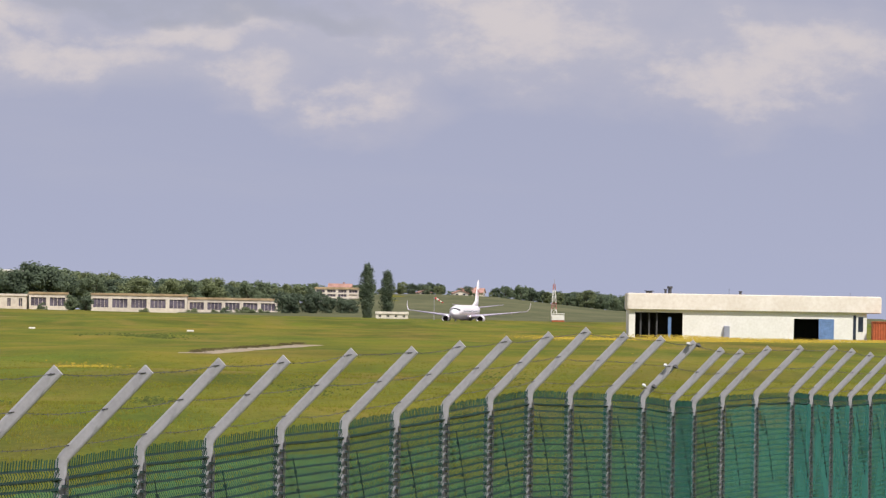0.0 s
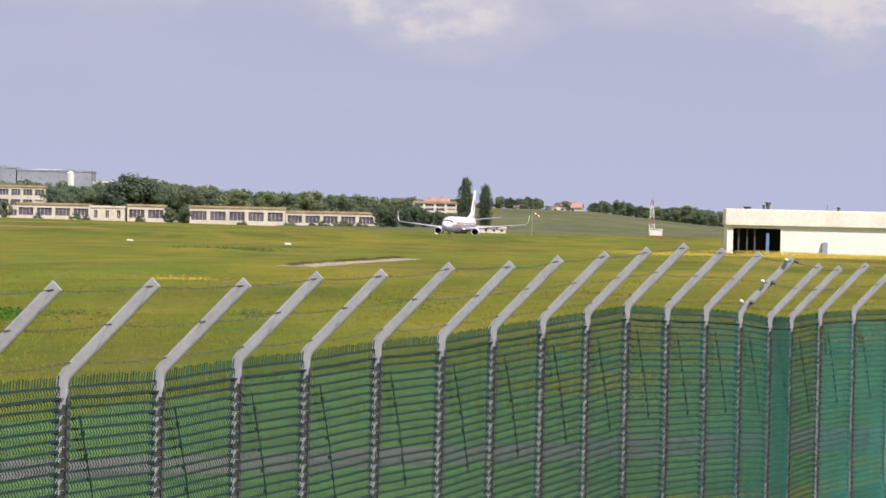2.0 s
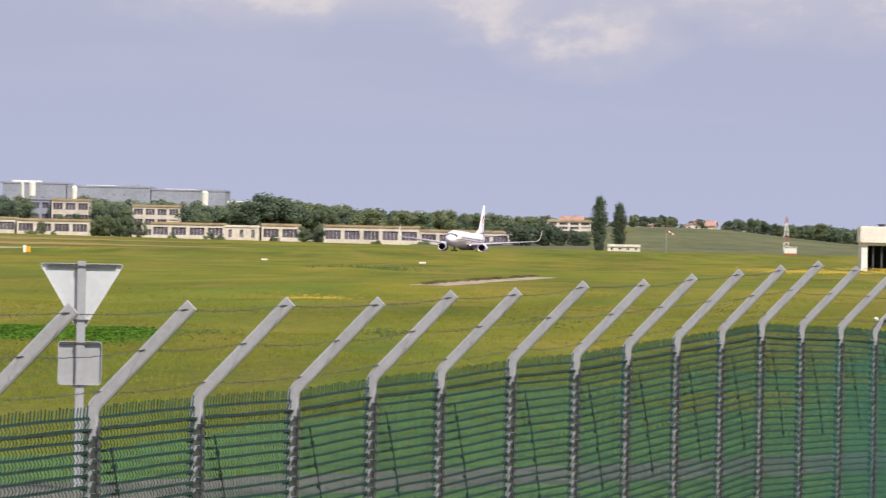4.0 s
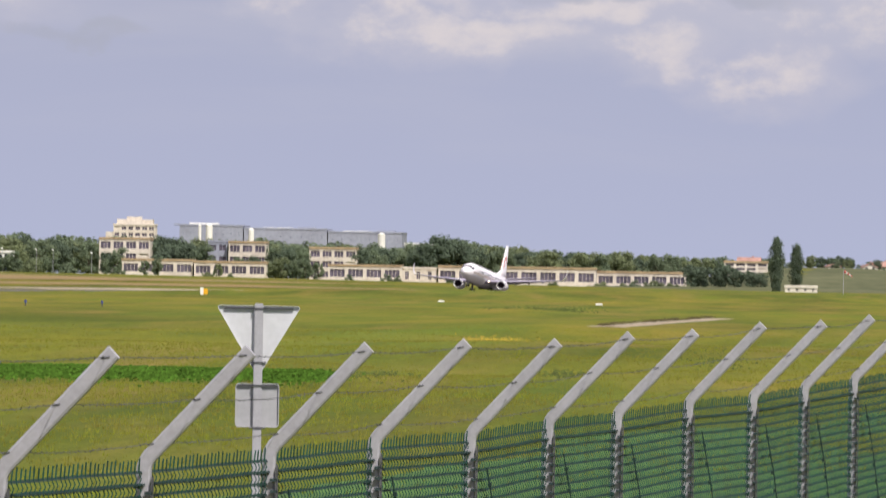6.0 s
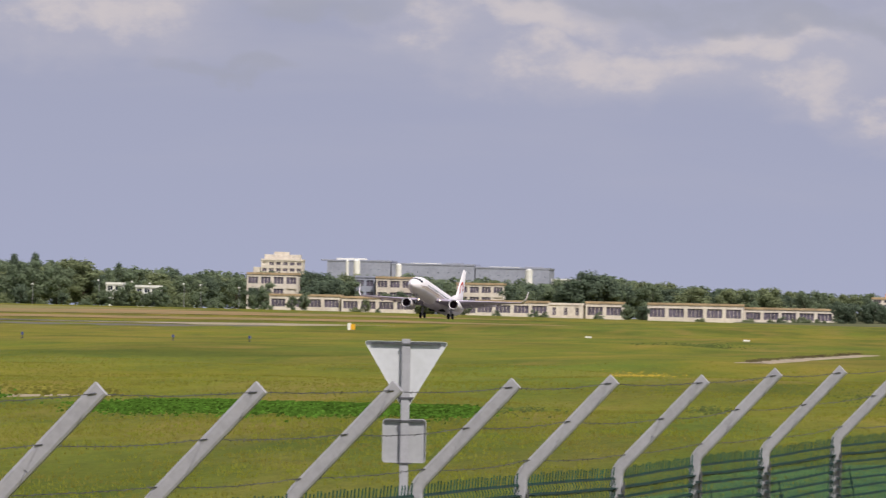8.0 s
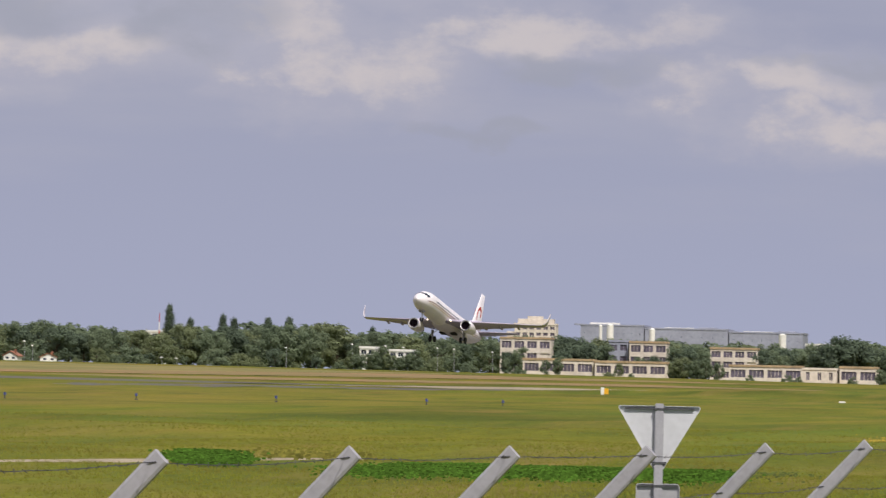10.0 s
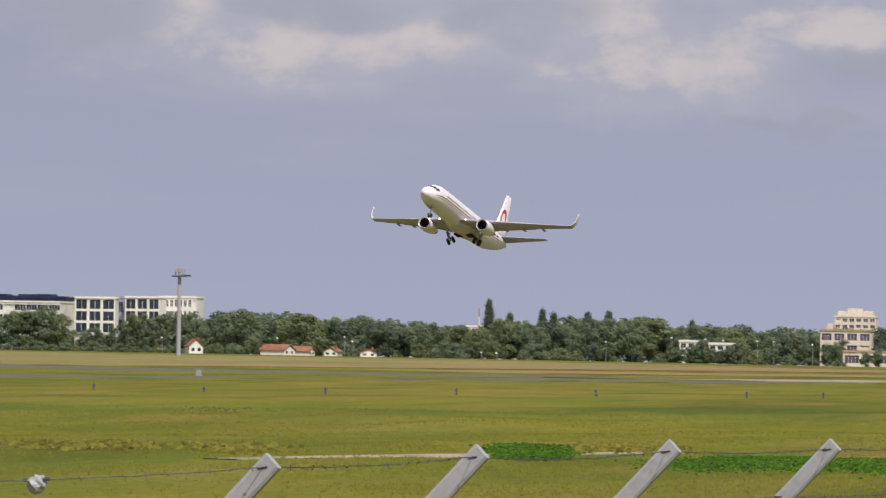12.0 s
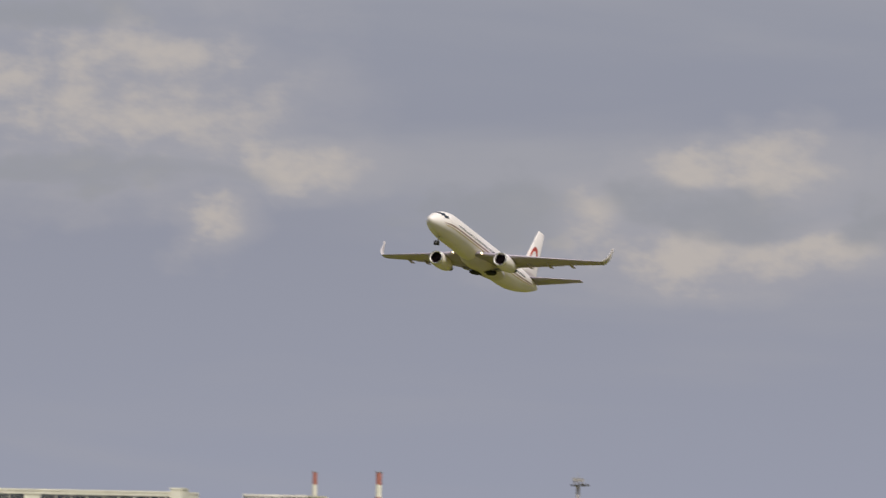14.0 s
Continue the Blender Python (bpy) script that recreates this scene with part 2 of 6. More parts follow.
def meadow_material():
    """Unmown airfield grass: long bands of green and straw, with finer mottling."""
    m = bpy.data.materials.new("meadow_grass")
    m.use_nodes = True
    nt = m.node_tree
    N, L = nt.nodes.new, nt.links.new
    b = nt.nodes["Principled BSDF"]
    b.inputs["Roughness"].default_value = 0.9
    b.inputs["Specular IOR Level"].default_value = 0.1
    geo = N("ShaderNodeNewGeometry")

    def wave(scale, detail, where=(0, 0, 0)):
        mp = N("ShaderNodeMapping")
        mp.inputs["Scale"].default_value, mp.inputs["Location"].default_value = scale, where
        n = N("ShaderNodeTexNoise")
        n.inputs["Scale"].default_value, n.inputs["Detail"].default_value = 1.0, detail
        n.inputs["Roughness"].default_value = 0.6
        L(geo.outputs["Position"], mp.inputs[0]), L(mp.outputs[0], n.inputs["Vector"])
        return n.outputs[0]

    def ramp(value, stops):
        r = N("ShaderNodeValToRGB")
        r.color_ramp.elements[0].position, r.color_ramp.elements[0].color = stops[0][0], (*stops[0][1], 1)
        r.color_ramp.elements[1].position, r.color_ramp.elements[1].color = stops[-1][0], (*stops[-1][1], 1)
        for p, c in stops[1:-1]:
            r.color_ramp.elements.new(p).color = (*c, 1)
        L(value, r.inputs[0])
        return r.outputs[0]

    def mixed(f, a, c, kind="MIX"):
        x = N("ShaderNodeMix")
        x.data_type, x.blend_type = "RGBA", kind
        if isinstance(f, float):
            x.inputs["Factor"].default_value = f
        else:
            L(f, x.inputs["Factor"])
        L(a, x.inputs["A"]), L(c, x.inputs["B"])
        return x.outputs["Result"]

    broad = ramp(wave((0.012, 0.004, 0), 3), [(0.38, GRASS_GREEN), (0.5, GRASS_MID), (0.62, GRASS_STRAW)])
    patch = ramp(wave((0.16, 0.022, 0), 3, (40, 9, 0)), [(0.34, GRASS_DARK), (0.5, GRASS_MID), (0.68, GRASS_STRAW)])
    fine = ramp(wave((2.2, 0.35, 0), 7, (4, 70, 0)), [(0.3, (0.6, 0.62, 0.5)), (0.7, (1.25, 1.25, 1.2))])
    col = mixed(0.55, broad, patch)
    swale = ramp(wave((0.045, 0.008, 0), 2.5, (11, 3, 0)), [(0.36, (0.70, 0.72, 0.66)), (0.5, (1.0, 1.0, 1.0)), (0.62, (1.22, 1.12, 1.0))])
    col = mixed(0.9, col, swale, "MULTIPLY")
    bare = ramp(wave((0.11, 0.011, 0), 3.5, (23, 31, 0)), [(0.52, (0.0, 0.0, 0.0)), (0.70, (0.62, 0.62, 0.62))])
    tan = N("ShaderNodeRGB")
    tan.outputs[0].default_value = (0.255, 0.175, 0.055, 1)
    col = mixed(bare, col, tan.outputs[0])
    lush = ramp(wave((0.07, 0.007, 0), 3.5, (61, 7, 0)), [(0.54, (0.0, 0.0, 0.0)), (0.72, (0.55, 0.55, 0.55))])
    leafy = N("ShaderNodeRGB")
    leafy.outputs[0].default_value = (0.118, 0.170, 0.018, 1)
    col = mixed(lush, col, leafy.outputs[0])
    blades = ramp(wave((13.0, 1.3, 0), 5, (9, 2, 0)), [(0.3, (0.62, 0.66, 0.5)), (0.7, (1.32, 1.28, 1.25))])
    col = mixed(0.55, col, fine, "MULTIPLY")
    col = mixed(0.6, col, blades, "MULTIPLY")
    L(col, b.inputs["Base Color"])
    bp = N("ShaderNodeBump")
    bp.inputs["Strength"].default_value, bp.inputs["Distance"].default_value = 0.6, 0.15
    L(wave((2.0, 0.8, 0), 6), bp.inputs["Height"])
    L(bp.outputs[0], b.inputs["Normal"])
    return m


GRASS_GREEN, GRASS_MID, GRASS_STRAW, GRASS_DARK = (0.098, 0.140, 0.019), (0.142, 0.150, 0.016), (0.218, 0.170, 0.038), (0.070, 0.095, 0.015)
MEADOW = meadow_material()
BLADES = material("grass_blades", (0.158, 0.178, 0.024), 1.0, vary=0.2, scale=0.2, second=(0.18, 0.155, 0.042), island=0.25)
WEEDS = material("broad_weeds", (0.052, 0.108, 0.014), 1.0, vary=0.3, scale=0.8, island=0.45)
HILL = material("hillside_grass", (0.118, 0.118, 0.066), 0.95, vary=0.25, scale=0.03, second=(0.082, 0.092, 0.05))
ROUGH_WEEDS = material("brown_weeds", (0.14, 0.125, 0.026), 1.0, vary=0.2, scale=0.4, second=(0.09, 0.09, 0.02), island=0.4)
for _m in (WEEDS, BLADES, HILL, ROUGH_WEEDS):
    _m.node_tree.nodes["Principled BSDF"].inputs["Specular IOR Level"].default_value = 0.05
OLIVE_WEEDS = material("olive_weeds", (0.072, 0.092, 0.016), 1.0, vary=0.25, scale=0.3, island=0.35)
DRY_WEEDS = material("dry_brown_weeds", (0.07, 0.056, 0.02), 1.0, vary=0.25, scale=0.4, island=0.35)
PETALS = material("yellow_petals", (0.36, 0.255, 0.012), 0.7, vary=0.15, island=0.3)
ASPHALT = material("asphalt", (0.11, 0.10, 0.088), 0.95, vary=0.2, scale=0.3, bump=0.2)
CONCRETE = material("pale_concrete", (0.42, 0.38, 0.33), 0.85, vary=0.2, scale=0.15, bump=0.2)
EARTH = material("reddish_earth", (0.27, 0.145, 0.07), 0.95, vary=0.2, scale=0.014, second=(0.16, 0.145, 0.038))
STRAW = material("dry_grass_strip", (0.215, 0.165, 0.050), 0.95, vary=0.25, scale=0.02, second=(0.125, 0.13, 0.026))
WORN = material("worn_concrete", (0.33, 0.27, 0.20), 0.9, vary=0.2, scale=0.1, second=(0.22, 0.17, 0.12))
FASCIA = material("weathered_fascia", (0.88, 0.82, 0.76), 0.9, vary=0.03, scale=0.3, second=(0.77, 0.69, 0.61), bump=0.2)
PINK_TILE = material("faded_pink_tiles", (0.46, 0.26, 0.22), 0.85, vary=0.15, scale=0.4)
VERGE = material("lush_grass", (0.056, 0.125, 0.016), 0.95, vary=0.3, scale=0.35, second=(0.026, 0.068, 0.009), bump=0.5)
SAND = material("sandy_soil", (0.36, 0.26, 0.15), 0.95, vary=0.25, scale=1.2, bump=0.4)
GALV = material("galvanised_steel", (0.395, 0.385, 0.425), 0.6, 0.1, vary=0.06, scale=6, bump=0.03)
GALV_DARK = material("weathered_steel", (0.10, 0.10, 0.11), 0.7, 0.3, vary=0.25, scale=20)
CLAMP = material("dark_green_grey_clamp", (0.022, 0.042, 0.044), 0.7, vary=0.2, scale=8)
GREEN_WIRE = material("green_coated_wire", (0.010, 0.070, 0.050), 0.55, vary=0.2, scale=3)
GREEN_ROD = material("dark_green_rod", (0.004, 0.026, 0.022), 0.7, vary=0.2, scale=3)
SIGN_BACK = material("grey_sign_back", (0.60, 0.60, 0.64), 0.5, 0.05, vary=0.04, scale=2)
WHITEWASH = material("whitewashed_concrete", (0.88, 0.86, 0.83), 0.85, vary=0.03, scale=0.5, second=(0.80, 0.775, 0.73), bump=0.2)
STAINED = material("stained_concrete", (0.74, 0.72, 0.69), 0.9, vary=0.1, scale=0.2, second=(0.54, 0.52, 0.50), bump=0.2)
PALE_WALL = material("cream_render", (0.72, 0.66, 0.58), 0.9, vary=0.08, scale=0.12)
BRIGHT_WALL = material("white_render", (0.80, 0.78, 0.74), 0.85, vary=0.06, scale=0.1)
GREY_WALL = material("grey_cladding", (0.32, 0.335, 0.42), 0.6, vary=0.08, scale=0.1)
GLASS = material("dark_window", (0.035, 0.045, 0.07), 0.15, vary=0.3, scale=0.2)
# near-black, so that hollows carry their shade in the colour
RECESS_SHADE = material("recess_shade_black", (0.012, 0.012, 0.014), 0.8, vary=0.3)
NAVY = material("navy_roof", (0.02, 0.028, 0.075), 0.5, vary=0.2, scale=0.1)
BLUE = material("blue_panel", (0.16, 0.27, 0.52), 0.5, vary=0.12)
RUST = material("orange_brown_gate", (0.46, 0.11, 0.04), 0.7, vary=0.15)
TILE = material("orange_roof_tiles", (0.30, 0.13, 0.08), 0.85, vary=0.2, scale=0.4)
RED = material("red_paint", (0.55, 0.06, 0.05), 0.5, vary=0.1)
FADED_RED = material("faded_red_paint", (0.44, 0.17, 0.15), 0.6, vary=0.12)
BARK = material("bark", (0.09, 0.065, 0.045), 0.95, vary=0.3, scale=2)
LEAF = material("tree_leaves", (0.205, 0.248, 0.158), 0.8, vary=0.1, scale=0.05, second=(0.18, 0.23, 0.15), island=0.12)
LEAF_PALE = material("pale_leaves", (0.24, 0.272, 0.15), 0.8, vary=0.15, scale=0.05, second=(0.20, 0.235, 0.135), island=0.1)
LEAF_DARK = material("poplar_leaves", (0.16, 0.205, 0.145), 0.8, vary=0.12, scale=0.05, island=0.08)
for _m in (LEAF, LEAF_PALE, LEAF_DARK):       # light passes through the leaves
    _m.node_tree.nodes["Principled BSDF"].inputs["Specular IOR Level"].default_value = 0.04
    _mix, _tr = _m.node_tree.nodes.new("ShaderNodeMixShader"), _m.node_tree.nodes.new("ShaderNodeBsdfTranslucent")
    _mix.inputs[0].default_value = 0.5
    _out = _m.node_tree.nodes["Material Output"]
    _pb = _m.node_tree.nodes["Principled BSDF"]
    _m.node_tree.links.new(_pb.inputs["Base Color"].links[0].from_socket, _tr.inputs["Color"])
    _m.node_tree.links.new(_pb.outputs[0], _mix.inputs[1])
    _m.node_tree.links.new(_tr.outputs[0], _mix.inputs[2])
    _m.node_tree.links.new(_mix.outputs[0], _out.inputs["Surface"])
PAINT = material("white_aircraft_paint", (0.89, 0.84, 0.885), 0.28, vary=0.03, scale=0.4)
BELLY = material("pale_grey_paint", (0.67, 0.62, 0.68), 0.35, vary=0.05, scale=0.4)
WING = material("grey_wing_paint", (0.46, 0.41, 0.54), 0.4, vary=0.08, scale=0.6)
BARE = material("polished_metal", (0.72, 0.72, 0.73), 0.22, 0.9, vary=0.05)
TYRE = material("rubber", (0.018, 0.018, 0.02), 0.8, vary=0.2)
FAN = material("dark_fan", (0.045, 0.025, 0.035), 0.4, 0.5, vary=0.3, scale=3)
CHEAT = material("maroon_stripe", (0.32, 0.20, 0.20), 0.4, vary=0.1)
GOLD = material("gold_stripe", (0.50, 0.36, 0.14), 0.4, vary=0.1)
LAMP = material("landing_light", (1.0, 0.82, 0.5), 0.3, vary=0.0, emit=6.0)
BLUE_LAMP = material("blue_light_cap", (0.05, 0.07, 0.22), 0.4, vary=0.1)
YELLOW = material("yellow_board", (0.8, 0.42, 0.02), 0.5, vary=0.08)


# ---- mesh helpers ----
def part(name, bm, mat, parent=None, label="", kind="", smooth=False):
    """Links a bmesh as one mesh object under a thing."""
    me = bpy.data.meshes.new(name)
    if smooth:
        for f in bm.faces:
            f.smooth = True
    bm.to_mesh(me)
    bm.free()
    for m in (mat if isinstance(mat, (list, tuple)) else (mat,)):
        me.materials.append(m)
    ob = new(name, me)
    if parent is not None:
        ob.parent = parent
    return tagged(ob, label=label, kind=kind)


def raw(name, verts, faces, mat, parent=None, label="", kind=""):
    me = bpy.data.meshes.new(name)
    me.from_pydata([tuple(v) for v in verts], [], [tuple(f) for f in faces])
    me.materials.append(mat)
    ob = new(name, me)
    if parent is not None:
        ob.parent = parent
    return tagged(ob, label=label, kind=kind)


def box(bm, x0, x1, y0, y1, z0, z1, mat=0):
    v = [bm.verts.new((x, y, z)) for z in (z0, z1) for y in (y0, y1) for x in (x0, x1)]
    fs = [bm.faces.new([v[i] for i in q]) for q in ((0, 2, 3, 1), (4, 5, 7, 6), (0, 1, 5, 4), (2, 6, 7, 3), (0, 4, 6, 2), (1, 3, 7, 5))]
    for f in fs:
        f.material_index = mat
    return fs


def loft(bm, rings, closed=True, caps=True, mat=0):
    vs = [[bm.verts.new(p) for p in r] for r in rings]
    n = len(rings[0])
    for a, b in zip(vs, vs[1:]):
        for i in range(n if closed else n - 1):
            j = (i + 1) % n
            bm.faces.new((a[i], a[j], b[j], b[i])).material_index = mat
    if caps:
        bm.faces.new(vs[0][::-1]).material_index = mat
        bm.faces.new(vs[-1]).material_index = mat
    return vs


def tube(bm, p, q, r, n=8, r2=None, mat=0):
    p, q = Vector(p), Vector(q)
    d = (q - p).normalized()
    u = d.orthogonal().normalized()
    w = d.cross(u)
    rings = [[c + (u * math.cos(2 * math.pi * i / n) + w * math.sin(2 * math.pi * i / n)) * rr for i in range(n)] for c, rr in ((p, r), (q, r2 if r2 is not None else r))]
    loft(bm, rings, mat=mat)


def fresh():
    return bmesh.new()


def empty(name, m, label, category, group=""):
    ob = new(name)
    ob.empty_display_size = 0.2
    ob.matrix_basis = m
    return tagged(ob, label=label, category=category, group=group)


# ---- ground ----
RUNWAY_DIR = Vector((math.cos(radians(-102.494)), math.sin(radians(-102.494)), 0))
RUNWAY_AT = Vector((7.681, 1872.53, 0))
def rise(a):
    """Height of the far field's rim over the eye line, by bearing."""
    return float(np.interp(a, (-4200, -3300, -2400, -1200, -300, 300, 1200), (12, 10, 7, 1, -8, -11, -11)))


def land(x, y):
    """Height of the ground."""
    if y <= 5:
        return 0.0
    a = x / y * FAR
    a = max(-4200, min(1200, a))
    far = EYE + rise(a) * 2300 / FAR
    s = min(1.0, max(0.0, (y - 1250) / 1050))
    z = far * s * s * (3 - 2 * s)
    if y > 60:
        k = min(1.0, (y - 60) / 150) * (1 - min(1.0, max(0.0, (y - 1000) / 300)))
        q = max(abs(y - 518) / 110, abs(a + 335) / 150)       # level ground round the concrete track
        k *= min(1.0, max(0.1, (q - 0.8) / 0.5))
        z += k * 0.4 * (noise.noise((x / 26 + 5, y / 60, 0)) + 0.6 * noise.noise((x / 9, y / 22, 3)))
    if 62 < y < 150:                      # hollow along the far end of the fence
        k = min(1.0, (y - 62) / 14) * (1 - max(0.0, (y - 105) / 45) if y > 105 else 1)
        z -= 0.30 * k
    # low bank on the near side of the runway
    d = (x - RUNWAY_AT.x) * -RUNWAY_DIR.y + (y - RUNWAY_AT.y) * RUNWAY_DIR.x
    s = (x - RUNWAY_AT.x) * RUNWAY_DIR.x + (y - RUNWAY_AT.y) * RUNWAY_DIR.y
    if 24 < d < 130 and s < 825:
        z += 1.25 * math.sin(math.pi * (d - 24) / 106) ** 2 * min(1.0, (825 - s) / 60)
    if y > 2340 and a > -420:    # grassy hill beyond the runway
        h = min(1.0, (y - 2340) / 330)
        w = min(1.0, max(0.0, (a + 420) / 330))
        top = EYE + float(np.interp(a, (-420, -80, 90, 230, 330, 800), (30, 35, 31, 16, 7, 2))) * 2670 / FAR
        z += max(0, top - z) * w * h * h * (3 - 2 * h)
    return z


def build_ground():
    ys = [5, 30, 60, 75] + list(np.arange(85, 200, 4.0)) + list(np.arange(200, 420, 10.0)) + list(np.arange(420, 1250, 40.0)) + list(np.arange(1250, 2750, 50.0)) + [2900, 3300, 4000, 5000, 7000]
    bs = [-30000, -18000, -11000, -7000, -5200] + list(np.arange(-4200, 1201, 30.0)) + [1800, 3000, 6000, 11000, 18000, 30000]
    verts, faces = [], []
    for y in ys:
        for a in bs:
            x = a * y / FAR
            verts.append((x, y, land(x, y)))
    n = len(bs)
    for j in range(len(ys) - 1):
        for i in range(n - 1):
            k = j * n + i
            faces.append((k, k + 1, k + n + 1, k + n))
    # plain field round and behind the camera
    b = len(verts)
    first = [i for i in range(n)]
    verts += [(-7000, -7000, 0), (7000, -7000, 0), (-17500, 7000, 0), (17500, 7000, 0), (-7000, 5, 0), (7000, 5, 0)]
    faces += [(b, b + 1, b + 5, *first[::-1], b + 4), (b + 4, first[0], (len(ys) - 1) * n, b + 2), (b + 5, b + 3, (len(ys) - 1) * n + n - 1, first[-1])]
    ob = raw("ground", verts, faces, MEADOW, label="uneven airfield meadow of green and straw-coloured grass", kind="structure")
    for p in ob.data.polygons:
        p.use_smooth = True
    return ob


build_ground()


def strip(name, line, width, mat, label, lift=0.03, step=12.0):
    """A paved or bare band laid on the ground along a line of (x, y)."""
    verts, faces, pts = [], [], []
    for (x0, y0), (x1, y1) in zip(line, line[1:]):
        n = max(1, int(math.hypot(x1 - x0, y1 - y0) / step))
        pts += [(x0 + (x1 - x0) * i / n, y0 + (y1 - y0) * i / n) for i in range(n)]
    pts.append(line[-1])
    m = 4 if width < 60 else 14
    for i, (x, y) in enumerate(pts):
        px, py = pts[max(0, i - 1)]
        qx, qy = pts[min(len(pts) - 1, i + 1)]
        d = math.hypot(qx - px, qy - py)
        nx, ny = (qy - py) / d, -(qx - px) / d
        w = width * (1 + 0.18 * noise.noise((x / 7, y / 7, 1))) if width < 30 else width
        for k in range(m + 1):
            s = (k / m - 0.5) * w
            xx, yy = x + nx * s, y + ny * s
            verts.append((xx, yy, land(xx, yy) + (lift if 0 < k < m else -0.06)))
    for i in range(len(pts) - 1):
        for k in range(m):
            q = i * (m + 1) + k
            faces.append((q, q + 1, q + m + 2, q + m + 1))
    return raw(name, verts, faces, mat, label=label, kind="structure")


def spot(a, y):
    return (a * y / FAR, y)


_p = [RUNWAY_AT + RUNWAY_DIR * s for s in (-330, 1500)]
strip("road_runway", [(_p[0].x, _p[0].y), (_p[1].x, _p[1].y)], 45, ASPHALT, "long grey asphalt runway across the meadow", 0.05, 40)
strip("road_perimeter", [(-22, 64), (-6.0, 86.5), (0.7, 99), (5, 108), (13, 124)], 5.6, ASPHALT, "narrow grey asphalt perimeter road inside the fence", 0.06)
strip("road_taxiway", [spot(-436, 446), spot(-345, 512), spot(-235, 590)], 4.2, WORN, "short pale concrete track in the grass")
strip("pavement_track", [spot(-2420, 183), spot(-2180, 193), spot(-1935, 208), spot(-1780, 214), spot(-1600, 222)], 1.7, WORN, "pale dusty track through the grass")
strip("pavement_shoulder", [spot(-1640, 1290), spot(-1390, 1330), spot(-1080, 1400)], 60, WORN, "pale concrete shoulder along the runway", 0.07, 20)
strip("road_crossway", [spot(-3500, 1480), spot(-2979, 1445), spot(-2160, 1350), spot(-1660, 1310)], 64, ASPHALT, "grey taxiway seen edge-on across the grass", 0.10, 20)
strip("ground_hillside", [spot(-440, 2510), spot(0, 2510), spot(820, 2510)], 330, HILL, "dull olive green grass on the hillside", 0.35, 20)
strip("ground_earth", [spot(-2030, 1730), spot(-1800, 1720), spot(-1580, 1700)], 460, EARTH, "bare reddish earth beside the runway", 0.09, 20)
strip("ground_earth_2", [spot(-1580, 1600), spot(-1400, 1570), spot(-1230, 1540)], 200, EARTH, "narrow tongue of bare reddish earth", 0.09, 20)
strip("ground_straw", [spot(-3400, 1800), spot(-2700, 1790), spot(-1950, 1760)], 560, STRAW, "dry straw-coloured grass beyond the runway", 0.06, 30)
strip("ground_verge", [(-13, 36), (-8, 66), (-3, 95), (3, 125), (9.5, 160), (12.5, 190)], 22, VERGE, "lush green grass verge along the fence", 0.02, 4)
strip("ground_sand", [(3.7, 73), (4.7, 79), (6.4, 88)], 1.5, SAND, "trampled sandy soil at the foot of the fence", 0.03, 2)


# ---- perimeter fence ----
FENCE_A = (-2322, -1941, -1593, -1306, -1062, -852, -677, -516, -387, -273, -154, -47, 38, 120, 194, 260, 327, 392, 449, 498, 533, 581, 638, 698, 730, 763, 795, 828, 862, 896, 930)
FENCE_E = (-184, -160, -144.6, -137, -130, -120, -110, -106, -91, -84, -69, -63.5, -52, -42, -33, -24, -31, -36, -43, -54, -57, -50, -48, -47, -52, -58, -59, -58, -57, -57, -56)
OUT = Vector((0.988, -0.155, 0)) * 0.527      # overhang of an arm
ARM_UP = 0.505


def fence_tips():
    tips = []
    for i, (a, e) in enumerate(zip(FENCE_A, FENCE_E)):
        y = 27.9 * (1 + 0.0885 * (i - 2))
        tips.append(Vector((a * y / FAR, y, EYE + e * y / FAR)))
    tips.insert(0, Vector((-3150 * 21 / FAR, 21.0, tips[0].z - 0.03)))
    return tips


TIPS = fence_tips()
BENDS = [t - OUT - Vector((0, 0, ARM_UP)) for t in TIPS]


FENCE = empty("perimeter_fence", Matrix(), "tall green mesh fence with galvanised posts and barbed wire", "fence")


